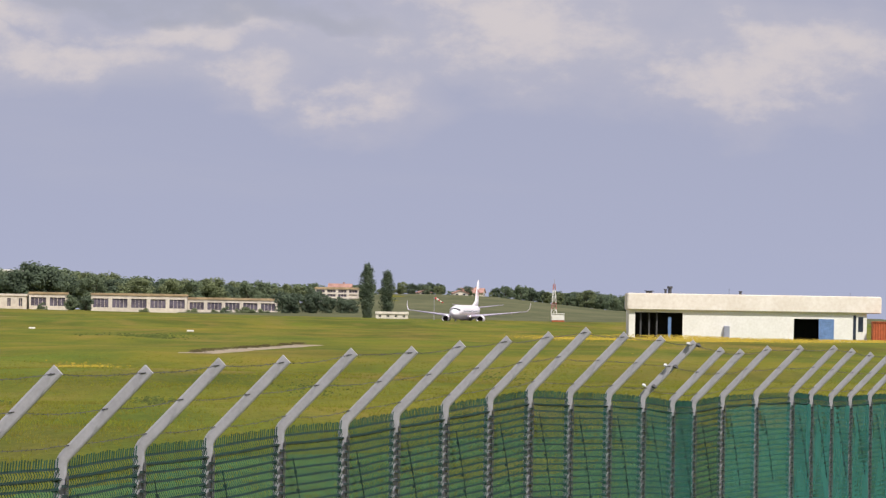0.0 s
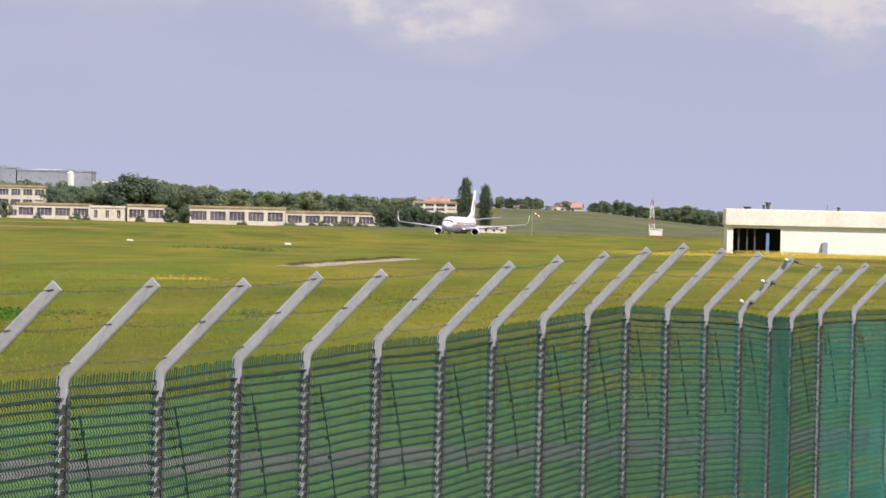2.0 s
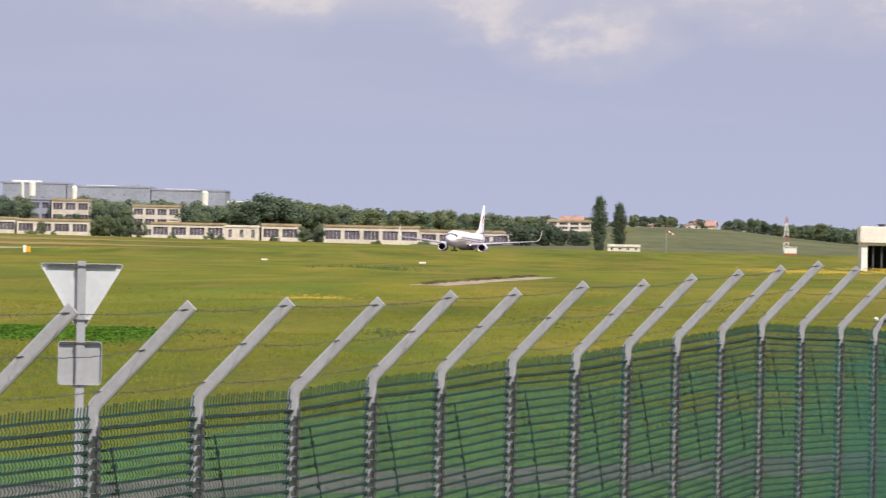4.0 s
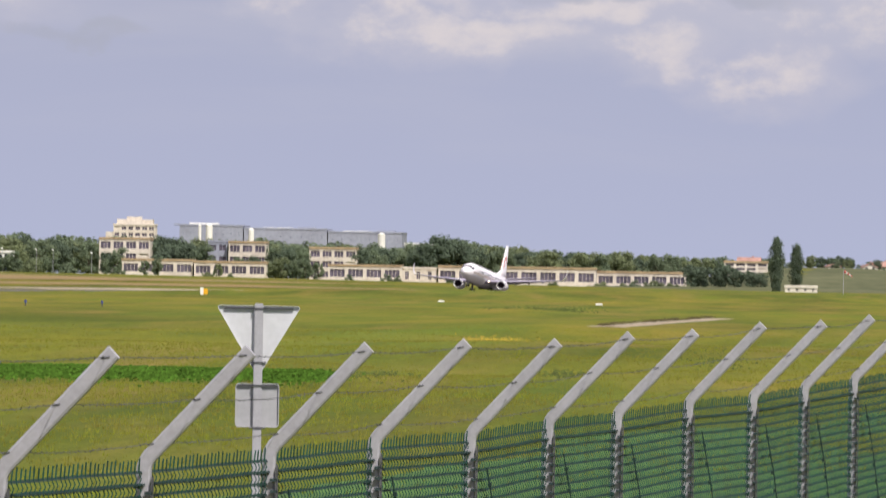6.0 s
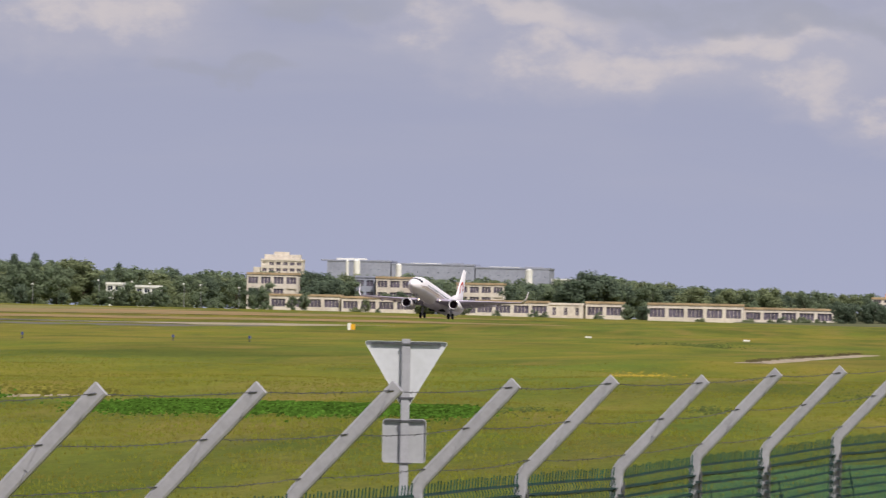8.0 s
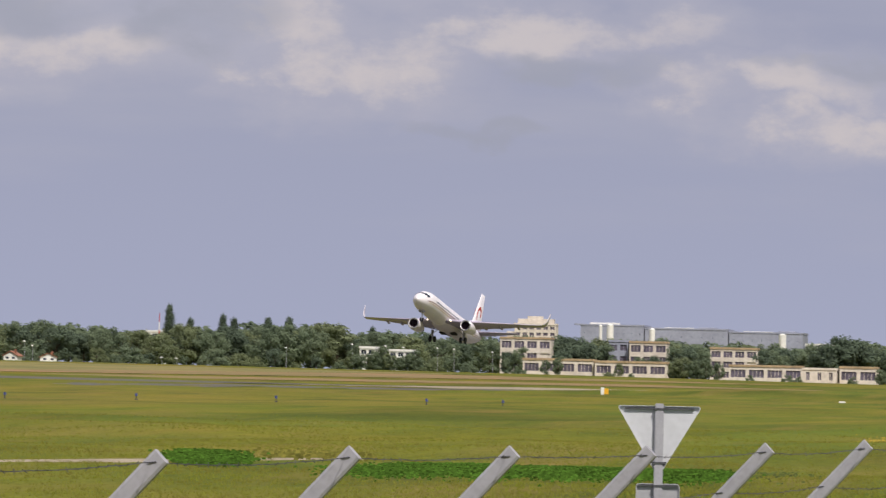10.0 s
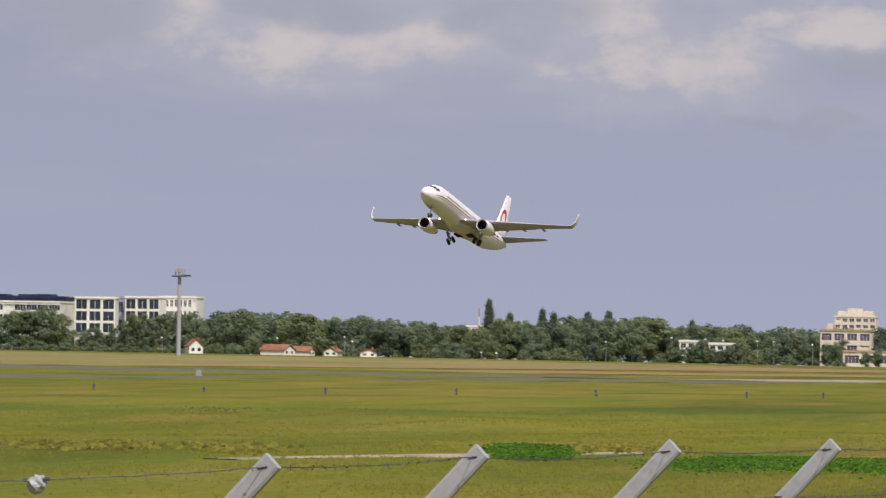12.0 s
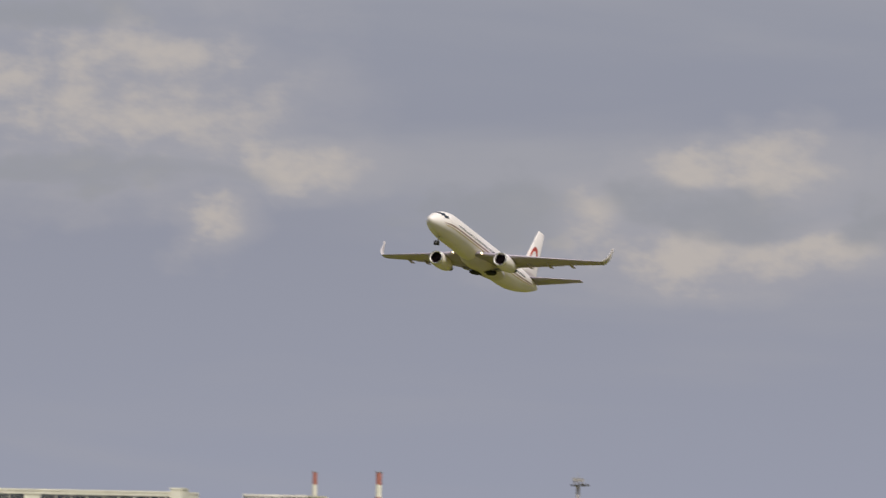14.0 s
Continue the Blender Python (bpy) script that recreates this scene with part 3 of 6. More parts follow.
def fence_post(drop):
    """A rolled post with its upper end bent over at 45 degrees; origin at the bend."""
    w, d = 0.036, 0.02
    side, upw = OUT.normalized(), Vector((0, 0, 1))
    fwd = upw.cross(side).normalized()
    path = [(upw * -drop, 0.0)]
    for k in range(8):                      # rounded bend
        ang = radians(46.2) * k / 7
        path.append((side * (0.13 * (1 - math.cos(ang))) + upw * (-0.10 + 0.13 * math.sin(ang)), ang))
    path.append((OUT + upw * ARM_UP, radians(46.2)))
    bm = fresh()
    rings = []
    for p, ang in path:
        across = side * math.cos(ang) - upw * math.sin(ang)
        rings.append([p + across * w * sx + fwd * d * sy for sx, sy in ((-1, -0.7), (-0.7, -1), (0.7, -1), (1, -0.7), (1, 0.7), (0.7, 1), (-0.7, 1), (-1, 0.7))])
    loft(bm, rings)
    post = part("post", bm, GALV, FENCE, "galvanised steel post bent outwards at the top")
    for s in (0.06, 0.5, 0.93):
        bm = fresh()
        c = OUT * s + upw * (ARM_UP * s + 0.012) - fwd * 0.022
        tube(bm, c - side * 0.014 - upw * 0.004, c + side * 0.022 + upw * 0.002, 0.0032, 5)
        part("wire_clip", bm, GALV_DARK, post, "dark wire clip")
    bm = fresh()
    box(bm, w + 0.006, w + 0.014, -d - 0.03, -d + 0.012, -drop, -0.12)
    part("cover_strip", bm, GALV_DARK, post, "dark grey cover strip")
    rnd = random.Random(3)
    z = -0.16
    bm = fresh()
    while z > -drop + 0.1:                  # clamps, staggered left and right
        q = rnd.uniform(-0.006, 0.006)
        box(bm, -w - 0.012, -w * 0.42 + q, -d - 0.03, -d - 0.012, z - 0.018, z)
        box(bm, w * 0.35 + q, w + 0.014, -d - 0.03, -d - 0.012, z - 0.048, z - 0.031)
        z -= 0.06
    part("clamp_strip", bm, CLAMP, post, "dark green-grey clamp strip", kind="stuff")
    return post


def prism(verts, faces, p, q, r):
    """Three-sided wire between two points."""
    b = len(verts)
    ax = Vector((0, 1, 0))
    u = (q - p).normalized().cross(ax).normalized()
    for c in (p, q):
        verts.extend((c + u * r, c - u * r * 0.5 + ax * r * 0.87, c - u * r * 0.5 - ax * r * 0.87))
    faces.extend(((b, b + 1, b + 4, b + 3), (b + 1, b + 2, b + 5, b + 4), (b + 2, b, b + 3, b + 5)))


def fence_panel(length, height):
    """Mesh panel: bowed uprights, level wires, spikes above the tension rod. Lies along +x, rod at z 0."""
    rnd = random.Random(5)
    verts, faces = [], []
    n = 34
    for i in range(n):
        x = length * (i + 0.5) / n + rnd.uniform(-0.006, 0.006)
        bow = 0.014
        z = 0.125 + rnd.uniform(-0.008, 0.006)
        prism(verts, faces, Vector((x + rnd.uniform(-0.008, 0.008), -0.006, z)), Vector((x, 0, 0.06)), 0.0046)
        z = 0.06
        while z > -height:
            prism(verts, faces, Vector((x, 0, z)), Vector((x, -bow, z - 0.03)), 0.0034)
            prism(verts, faces, Vector((x, -bow, z - 0.03)), Vector((x, 0, z - 0.06)), 0.0034)
            z -= 0.06
    panel = raw("panel", verts, faces, GREEN_WIRE, FENCE, "green mesh panel of bowed wires", kind="stuff")
    verts, faces = [], []
    z = 0.06
    while z > -height:
        wob = [rnd.uniform(-0.003, 0.003) for _ in range(6)]
        for k in range(5):
            prism(verts, faces, Vector((length * k / 5, 0.004, z + wob[k])), Vector((length * (k + 1) / 5, 0.004, z + wob[k + 1])), 0.0100)
        z -= 0.06
    raw("wire_grid", verts, faces, GREEN_ROD, panel, kind="stuff")
    verts, faces = [], []
    m = 84
    for k in range(m):                       # twisted tension strand
        s0, s1 = k / m, (k + 1) / m
        z0, z1 = -0.006 * math.sin(math.pi * s0), -0.006 * math.sin(math.pi * s1)
        for ph in (0, math.pi):
            prism(verts, faces, Vector((length * s0, -0.012 + 0.006 * math.cos(ph + k * 1.6), z0 + 0.006 * math.sin(ph + k * 1.6))), Vector((length * s1, -0.012 + 0.006 * math.cos(ph + k * 1.6 + 1.6), z1 + 0.006 * math.sin(ph + k * 1.6 + 1.6))), 0.0038)
    raw("tension_strand", verts, faces, GREEN_ROD, panel, "dark twisted tension strand", kind="stuff")
    return panel


def fence_slant_bar():
    """Thin dark slanting bar with small blocks along it, behind a panel."""
    bm = fresh()
    tube(bm, (0.0, 0, -0.2), (0.07, 0.03, -0.6), 0.005, 5)
    tube(bm, (0.068, 0.03, -0.59), (0.12, 0.05, -1.0), 0.005, 5)
    for k in range(6):
        c = Vector((0.02 + 0.019 * k, 0.008 * k, -0.3 - 0.13 * k))
        box(bm, c.x - 0.011, c.x + 0.011, c.y - 0.008, c.y + 0.008, c.z - 0.012, c.z + 0.012)
    return part("stay", bm, GREEN_ROD, FENCE, "thin dark slanting stay", kind="stuff")


def build_fence():
    post, panel, stay = fence_post(2.7), fence_panel(2.5, 2.45), fence_slant_bar()
    off = Vector((0.0, 0.032, -0.16))
    for i, p in enumerate(BENDS):
        m = Matrix.Translation(p)
        if i == 0:
            post.matrix_basis = m
        else:
            copy_thing(post, m)
        if i + 1 == len(BENDS):
            break
        d = BENDS[i + 1] - p
        m = Matrix.Translation(p + off) @ Euler((0, -math.asin(d.z / d.length), math.atan2(d.y, d.x))).to_matrix().to_4x4() @ Matrix.Diagonal((d.length / 2.5, 1, 1, 1))
        m2 = Matrix.Translation(p + Vector((0.10, 0.05, -0.05))) @ pose(0, 0, 0, 0, 0, -8)
        if i == 0:
            panel.matrix_basis, stay.matrix_basis = m, m2
        else:
            copy_thing(panel, m).matrix_basis = m
            copy_thing(stay, m2)


build_fence()


def barbed_wire(share):
    """One strand along all the arms, sagging a little, with barbs."""
    verts, faces = [], []
    rnd = random.Random(int(share * 100))
    pts = [b + OUT * share + Vector((0, 0, ARM_UP * share + 0.012)) + Vector((0, -0.024, 0)) for b in BENDS]
    for p, q in zip(pts, pts[1:]):
        n = 20
        sag = rnd.uniform(0.006, 0.025)
        last = None
        for k in range(n + 1):
            s = k / n
            c = p.lerp(q, s) - Vector((0, 0, sag * 4 * s * (1 - s))) + Vector((0, 0, rnd.uniform(-0.002, 0.002)))
            if last is not None:
                prism(verts, faces, last, c, 0.0026)
                mid = last.lerp(c, 0.5)
                v = Vector((rnd.uniform(-1, 1), rnd.uniform(-0.6, 0.6), rnd.uniform(-1, 1))).normalized() * 0.011
                prism(verts, faces, mid - v, mid + v, 0.0019)
            last = c
    return raw("barbed_wire", verts, faces, GALV_DARK, FENCE, "rusty grey strand of barbed wire", kind="stuff")


for _s in (0.06, 0.5, 0.93):
    barbed_wire(_s)


def wire_reel(p):
    """Lump of wound wire and tensioner hung on the top strand."""
    thing = empty("wire_tensioner", Matrix.Translation(p), "round grey wire tensioner hung on the barbed wire", "wire tensioner")
    bm = fresh()
    bmesh.ops.create_icosphere(bm, subdivisions=3, radius=0.034)
    for v in bm.verts:
        v.co *= 1 + 0.35 * noise.noise(v.co * 55)
        v.co.z *= 0.9
    part("drum", bm, GALV, thing)
    bm = fresh()
    tube(bm, (-0.045, -0.01, 0.012), (0.045, -0.01, 0.018), 0.006, 6)
    part("spindle", bm, GALV_DARK, thing)
    return thing


wire_reel(Vector(((-2757) * 21.9 / FAR, 21.9, EYE - 234 * 21.9 / FAR)))


def wire_insulator(p, size, mat):
    """Small uneven lump for one of the paired insulators on the wires."""
    bm = fresh()
    bmesh.ops.create_icosphere(bm, subdivisions=2, radius=size)
    for v in bm.verts:
        v.co *= 1 + 0.7 * noise.noise(v.co * 3 / size * 0.4)
        v.co.z *= 0.8
    ob = part("insulator_lump", bm, mat)
    ob.matrix_basis = Matrix.Translation(p)
    return tagged(ob, "grey scrap of film caught on the wire", "scrap", "scraps on the wire")


for _k, _s in ((19, 0.5), (19, 0.93), (19, 0.1)):
    _b = BENDS[_k] + OUT * _s + Vector((0, -0.05, ARM_UP * _s + 0.02))
    wire_insulator(_b + Vector((-0.03, 0, 0.0)), 0.022, SIGN_BACK)
    wire_insulator(_b + Vector((0.07, 0, -0.01)), 0.026, GALV_DARK)


def windbreak_net():
    """Sheet of green shade netting tied behind the far end of the fence."""
    m = bpy.data.materials.new("teal_netting")
    m.use_nodes = True
    nt = m.node_tree
    b = nt.nodes["Principled BSDF"]
    b.inputs["Roughness"].default_value = 0.8
    tc = nt.nodes.new("ShaderNodeNewGeometry")
    n = nt.nodes.new("ShaderNodeTexNoise")
    n.inputs["Scale"].default_value = 1.3
    n.inputs["Detail"].default_value = 6
    r = nt.nodes.new("ShaderNodeValToRGB")
    r.color_ramp.elements[0].color, r.color_ramp.elements[1].color = (0.006, 0.155, 0.14, 1), (0.025, 0.27, 0.24, 1)
    a = nt.nodes.new("ShaderNodeMapRange")
    a.inputs["From Min"].default_value, a.inputs["From Max"].default_value = 0.3, 0.7
    a.inputs["To Min"].default_value, a.inputs["To Max"].default_value = 0.7, 1.0
    sep = nt.nodes.new("ShaderNodeSeparateXYZ")       # loosely woven at its near end, close at the far end
    weave = nt.nodes.new("ShaderNodeMapRange")
    weave.inputs["From Min"].default_value, weave.inputs["From Max"].default_value = 60.0, 82.0
    weave.inputs["To Min"].default_value, weave.inputs["To Max"].default_value = 0.03, 0.72
    both = nt.nodes.new("ShaderNodeMath")
    both.operation = "MULTIPLY"
    L = nt.links.new
    L(tc.outputs["Position"], n.inputs["Vector"]), L(n.outputs[0], r.inputs[0]), L(r.outputs[0], b.inputs["Base Color"])
    L(n.outputs[0], a.inputs["Value"]), L(tc.outputs["Position"], sep.inputs[0]), L(sep.outputs["Y"], weave.inputs["Value"])
    L(a.outputs[0], both.inputs[0]), L(weave.outputs[0], both.inputs[1]), L(both.outputs[0], b.inputs["Alpha"])
    thing = empty("windbreak_net", Matrix(), "sheets of teal green windbreak netting tied behind the fence", "netting")
    span = BENDS[10:]
    rows, cols = 10, 6
    for s, (p, q) in enumerate(zip(span, span[1:])):      # one sheet a bay
        if s == 11:                       # one bay is left bare
            continue
        verts, faces = [], []
        for i in range(cols + 1):
            c = p.lerp(q, i / cols)
            for j in range(rows + 1):
                w = 0.03 * noise.noise(((s * cols + i) * 0.7, j * 0.5, 0))
                verts.append((c.x + 0.03 + w, c.y + 0.12 + w, c.z - 0.16 - (c.z + 0.35 - 0.16) * j / rows))
        for i in range(cols):
            for j in range(rows):
                k = i * (rows + 1) + j
                faces.append((k, k + 1, k + rows + 2, k + rows + 1))
        raw("net_sheet", verts, faces, m, thing)
    return thing


windbreak_net()


# ---- road sign ----
LOWER_BACK = material("dull_sign_back", (0.40, 0.395, 0.425), 0.55, 0.05, vary=0.05, scale=2)


def road_sign():
    y = 84.0
    thing = empty("road_sign", Matrix.Translation((-1049 * y / FAR, y, 0)) @ pose(0, 0, 0, 0, 0, 5), "grey back of a triangular road sign with a small plate", "road sign")
    top, half = EYE - 50 * y / FAR, 0.53
    low = top - 0.86
    bm = fresh()
    box(bm, -0.055, 0.055, -0.03, 0.03, -0.3, top + 0.03)
    bmesh.ops.bevel(bm, geom=bm.edges[:], offset=0.008, segments=2, affect="EDGES")
    part("post", bm, GALV, thing)

    def plate(outline, name, label, mat=SIGN_BACK):
        bm = fresh()
        f = [Vector((x, 0.045, z)) for x, z in outline]
        back = [v + Vector((0, 0.006, 0)) for v in f]
        loft(bm, [f, back])
        n = len(f)
        c = sum(f, Vector()) / n
        for i in range(n):               # folded rim
            p, q = f[i], f[(i + 1) % n]
            ip, iq = p + (c - p).normalized() * 0.012, q + (c - q).normalized() * 0.012
            dd = Vector((0, -0.035, 0))
            loft(bm, [[p, ip, ip + dd, p + dd], [q, iq, iq + dd, q + dd]])
        ob = part(name, bm, mat, thing, label)
        return ob

    def rounded(corners, r=0.05):
        pts = []
        n = len(corners)
        for i, c in enumerate(corners):
            c = Vector((c[0], c[1]))
            a, b = Vector(corners[i - 1]), Vector(corners[(i + 1) % n])
            u, v = (a - c).normalized(), (b - c).normalized()
            for k in range(5):
                s = k / 4
                pts.append(tuple(c + u * r * (1 - s) ** 2 + v * r * s * s))
        return pts

    plate(rounded([(-half, top), (half, top), (0.0, low - 0.03)], 0.06), "triangle_plate", "grey triangular plate, point down, with a folded rim")
    z1 = EYE - 188 * y / FAR
    z0 = EYE - 266 * y / FAR
    plate(rounded([(-0.275, z1), (0.27, z1), (0.27, z0), (-0.275, z0)], 0.05), "lower_plate", "small darker grey rounded plate", LOWER_BACK)
    for z in (top - 0.03, low + 0.16, z1 - 0.02, z0 + 0.0):
        bm = fresh()
        # half width of the dark bar, widest below each plate's top edge
        w = 0.43 if z > top - 0.1 else 0.10 if z > z1 else 0.24 if z > z0 + 0.1 else 0.10
        box(bm, -w, w, 0.012, 0.043, z - 0.016, z + 0.004)
        box(bm, -0.065, 0.065, -0.04, 0.0, z - 0.018, z + 0.004)
        part("bracket", bm, GALV_DARK, thing, "dark clamp")
    return thing


road_sign()


# ---- buildings ----
def up(e, y):
    return EYE + e * y / FAR


def building(name, a0, a1, y, e1, storeys, bays, wall, label, depth=11.0, e0=None, category="building", pier=0.35, band=0.42, turn=0.0, roof=None, skip=(), parapet=0.5, group="", glass=None, lights=1):
    """Block with a real grid of piers and bands in front of its set-back windows, a roof slab with a parapet, and plain sides."""
    x0, x1 = a0 * y / FAR, a1 * y / FAR
    base = land((x0 + x1) / 2, y)
    h = up(e1, y) - base
    w = x1 - x0
    thing = empty(name, Matrix.Translation(((x0 + x1) / 2, y, base)) @ pose(0, 0, 0, 0, 0, turn), label, category, group)
    low = 0.0 if e0 is None else up(e0, y) - base
    hw = w / 2
    bm = fresh()
    box(bm, -hw, hw, 0.45, depth, -1.0, h - 0.3)
    if low > 0.5:
        box(bm, -hw, hw, 0.0, 0.44, -1.0, low)
    part("wall", bm, wall, thing)
    sh = (h - low - 0.3) / storeys
    bw = w / bays
    pw = bw * pier
    for i in range(bays + 1):
        x = -hw + i * bw
        l, r = max(-hw, x - pw / 2), min(hw, x + pw / 2)
        bm = fresh()
        box(bm, l, r, 0.0, 0.44, max(low, -0.5), h - 0.3)
        part("pier", bm, wall, thing)
    for s in range(storeys + 1):
        z = low + s * sh
        t = sh * band
        b0, b1 = max(low - 0.2, z - t * 0.45), min(h - 0.302, z + t * 0.55)
        if b1 > b0:
            bm = fresh()
            box(bm, -hw + 0.002, hw - 0.002, 0.03, 0.442, b0, b1)
            part("floor_band", bm, wall, thing)
    bm = fresh()
    box(bm, -hw - 0.25, hw + 0.25, -0.25, depth + 0.25, h - 0.298, h)
    for s in (-1, 1):
        box(bm, s * (hw - 0.02) - 0.15, s * (hw - 0.02) + 0.15, 0.152, depth - 0.152, h + 0.002, h + parapet)
    box(bm, -hw - 0.17, hw + 0.17, -0.15, 0.15, h + 0.002, h + parapet)
    part("roof", bm, roof or wall, thing)
    me = None
    for s in range(storeys):
        for i in range(bays):
            if (i, s) in skip or (s * 7 + i * 3) % 11 == 5:
                continue
            ob = None
            if me is None:
                bm = fresh()
                ww, hh = bw * (1 - pier) / 2 - 0.01, sh * (1 - band) / 2
                box(bm, -ww, ww, 0.36, 0.448, -hh, hh)
                for k in range(lights):
                    xm = ww * (2 * (k + 1) / (lights + 1) - 1)
                    box(bm, xm - 0.06, xm + 0.06, 0.30, 0.358, -hh, hh, 1)
                ob = part("window", bm, (glass or GLASS, wall), thing)
                me = ob.data
            else:
                ob = new("window", me)
                ob.parent = thing
            ob.location = (-hw + (i + 0.5) * bw, 0, low + (s + 0.5) * sh + sh * band * 0.05)
    return thing


def roof_box(parent, x0, x1, y0, y1, z0, z1, mat, name="roof_box", label=""):
    bm = fresh()
    box(bm, x0, x1, y0, y1, z0, z1)
    bmesh.ops.bevel(bm, geom=bm.edges[:], offset=0.08, segments=1, affect="EDGES")
    return part(name, bm, mat, parent, label)


BAY = material("lilac_window_bay", (0.13, 0.11, 0.155), 0.4, vary=0.3, scale=0.3)
CREAM = material("pale_cream_render", (0.70, 0.635, 0.56), 0.9, vary=0.08, scale=0.15, second=(0.56, 0.49, 0.43))
OCHRE = material("ochre_roof_edge", (0.42, 0.31, 0.19), 0.9, vary=0.15, scale=0.2)
LOW = "low cream apartment block with dark window bays"
ROWS = "rows of low apartment blocks"
for _a0, _a1, _y, _e1, _st, _b in ((-621, -452, 2440, 25, 1, 5), (-450, -292, 2450, 20, 1, 5), (-731, -664, 2440, 25, 1, 2), (-927, -797, 2450, 24, 1, 4), (-1295, -1168, 2480, 28, 1, 4), (-1166, -1038, 2478, 26, 1, 4)):
    building("apartment_block", _a0, _a1, _y, _e1, _st, _b, CREAM, LOW, category="apartment block", group=ROWS, pier=0.2, band=0.46, roof=OCHRE, glass=BAY, lights=3)
building("apartment_block", -797, -736, 2436, 21, 1, 3, CREAM, "low cream block with narrow doors between longer blocks", category="apartment block", group=ROWS, pier=0.7, band=0.4, glass=BAY)
for _a0, _a1, _y, _e1, _st, _b in ((-1336, -1245, 2530, 65, 3, 4), (-1105, -1038, 2530, 62, 3, 3), (-961, -877, 2535, 54, 3, 4), (-225, -148, 2600, 42, 3, 4)):
    building("apartment_block", _a0, _a1, _y, _e1, _st, _b, CREAM, "taller cream apartment block with galleries among trees", category="apartment block", group="taller blocks", band=0.42, pier=0.24, roof=OCHRE, glass=BAY, lights=2)
building("apartment_block", -1142, -1107, 2534, 63, 3, 2, GREY_WALL, "grey stair wing beside the cream blocks", category="apartment block", band=0.5, pier=0.3, glass=BAY)
building("apartment_block", -792, -742, 2780, 64, 3, 4, BRIGHT_WALL, "small white block half hidden by trees", category="apartment block", group="small white blocks", glass=BAY)
_t = building("tower_block", -1311, -1237, 3200, 90, 8, 6, CREAM, "cream stepped apartment tower above the trees", category="tower block", band=0.5, glass=BAY)
_h = up(90, 3200) - land(-340, 3200)
for _x0, _x1, _z in ((-8.5, 8.5, 2.6), (-4.0, 3.0, 3.9), (-13.5, -10.2, -3.5)):
    roof_box(_t, _x0, _x1, -0.4 if _z < 0 else 2 if _z < 3 else 3, 8 if _z > 3 else 9, _h + (2.602 if _z > 3 else 0.51 if _z > 0 else -14.0), _h + _z, CREAM, "penthouse" if _z > 0 else "stair_tower")
for _a0, _a1, _e in ((-1193, -1080, 91), (-1078, -930, 87), (-928, -797, 83)):
    _t = building("warehouse", _a0, _a1, 3500, _e, 3, 8, GREY_WALL, "long blue-grey warehouse on the skyline", 40, category="warehouse", group="warehouse halls", pier=0.93, band=0.9, roof=GREY_WALL)
    _h = up(_e, 3500) - land(_a0 * 3500 / FAR, 3500)
    for _x0, _x1, _z, _m in ((-12, 3, 1.5 if _a0 < -1100 else 0.9, BRIGHT_WALL), (-20, -17, 0.8, GREY_WALL), (6, 15, 1.3 if _a0 > -1079 else 0.6, GREY_WALL)):
        roof_box(_t, _x0, _x1, 4, 14, _h + 0.05, _h + _z, _m, "roof_plant")


def storage_tank(a, y, e0, e1, r):
    x = a * y / FAR
    z = land(x, y)
    thing = empty("storage_tank", Matrix.Translation((x, y, z)), "white cylindrical storage tank", "tank", "white tanks")
    bm = fresh()
    h = up(e1, y) - z
    tube(bm, (0, 0, -0.5), (0, 0, h), r, 20)
    part("shell", bm, BRIGHT_WALL, thing)
    bm = fresh()
    tube(bm, (0, 0, h + 0.002), (0, 0, h + 0.8), r * 1.03, 20, r * 0.3)
    part("lid", bm, BRIGHT_WALL, thing)


storage_tank(-833, 3440, 60, 80, 1.9)
storage_tank(-1140, 3440, 60, 91, 1.7)
storage_tank(-1157, 3440, 60, 90, 0.8)
storage_tank(-1065, 3440, 60, 85, 1.4)
building("apartment_block", -1588, -1560, 2345, 42, 3, 2, BRIGHT_WALL, "small white block half hidden by trees", category="apartment block", group="small white blocks")
building("apartment_block", -1535, -1494, 2345, 38, 3, 3, BRIGHT_WALL, "small white block half hidden by trees", category="apartment block", group="small white blocks")
building("apartment_block", -2255, -2206, 2700, 64, 4, 4, BRIGHT_WALL, "small white block half hidden by trees", category="apartment block", group="small white blocks")
building("apartment_block", -1980, -1938, 2700, 63, 4, 3, BRIGHT_WALL, "small white block half hidden by trees", category="apartment block", group="small white blocks")
# white office building in three wings
building("office_building", -2693, -2618, 2500, 105, 3, 3, BRIGHT_WALL, "white modern office wing with deep dark openings", 16, e0=40, category="office building", pier=0.2, band=0.22, group="office wings")
building("office_building", -2600, -2536, 2500, 107, 3, 3, BRIGHT_WALL, "white modern office wing with deep dark openings", 16, e0=40, category="office building", pier=0.2, band=0.22, group="office wings")
building("office_building", -2617, -2601, 2506, 106, 3, 1, GREY_WALL, "grey link between the white office wings", 8, category="office building", pier=0.3)
building("office_building", -2535, -2468, 2512, 108, 5, 8, BRIGHT_WALL, "white office wing with narrow windows", 14, category="office building", pier=0.45, band=0.4)
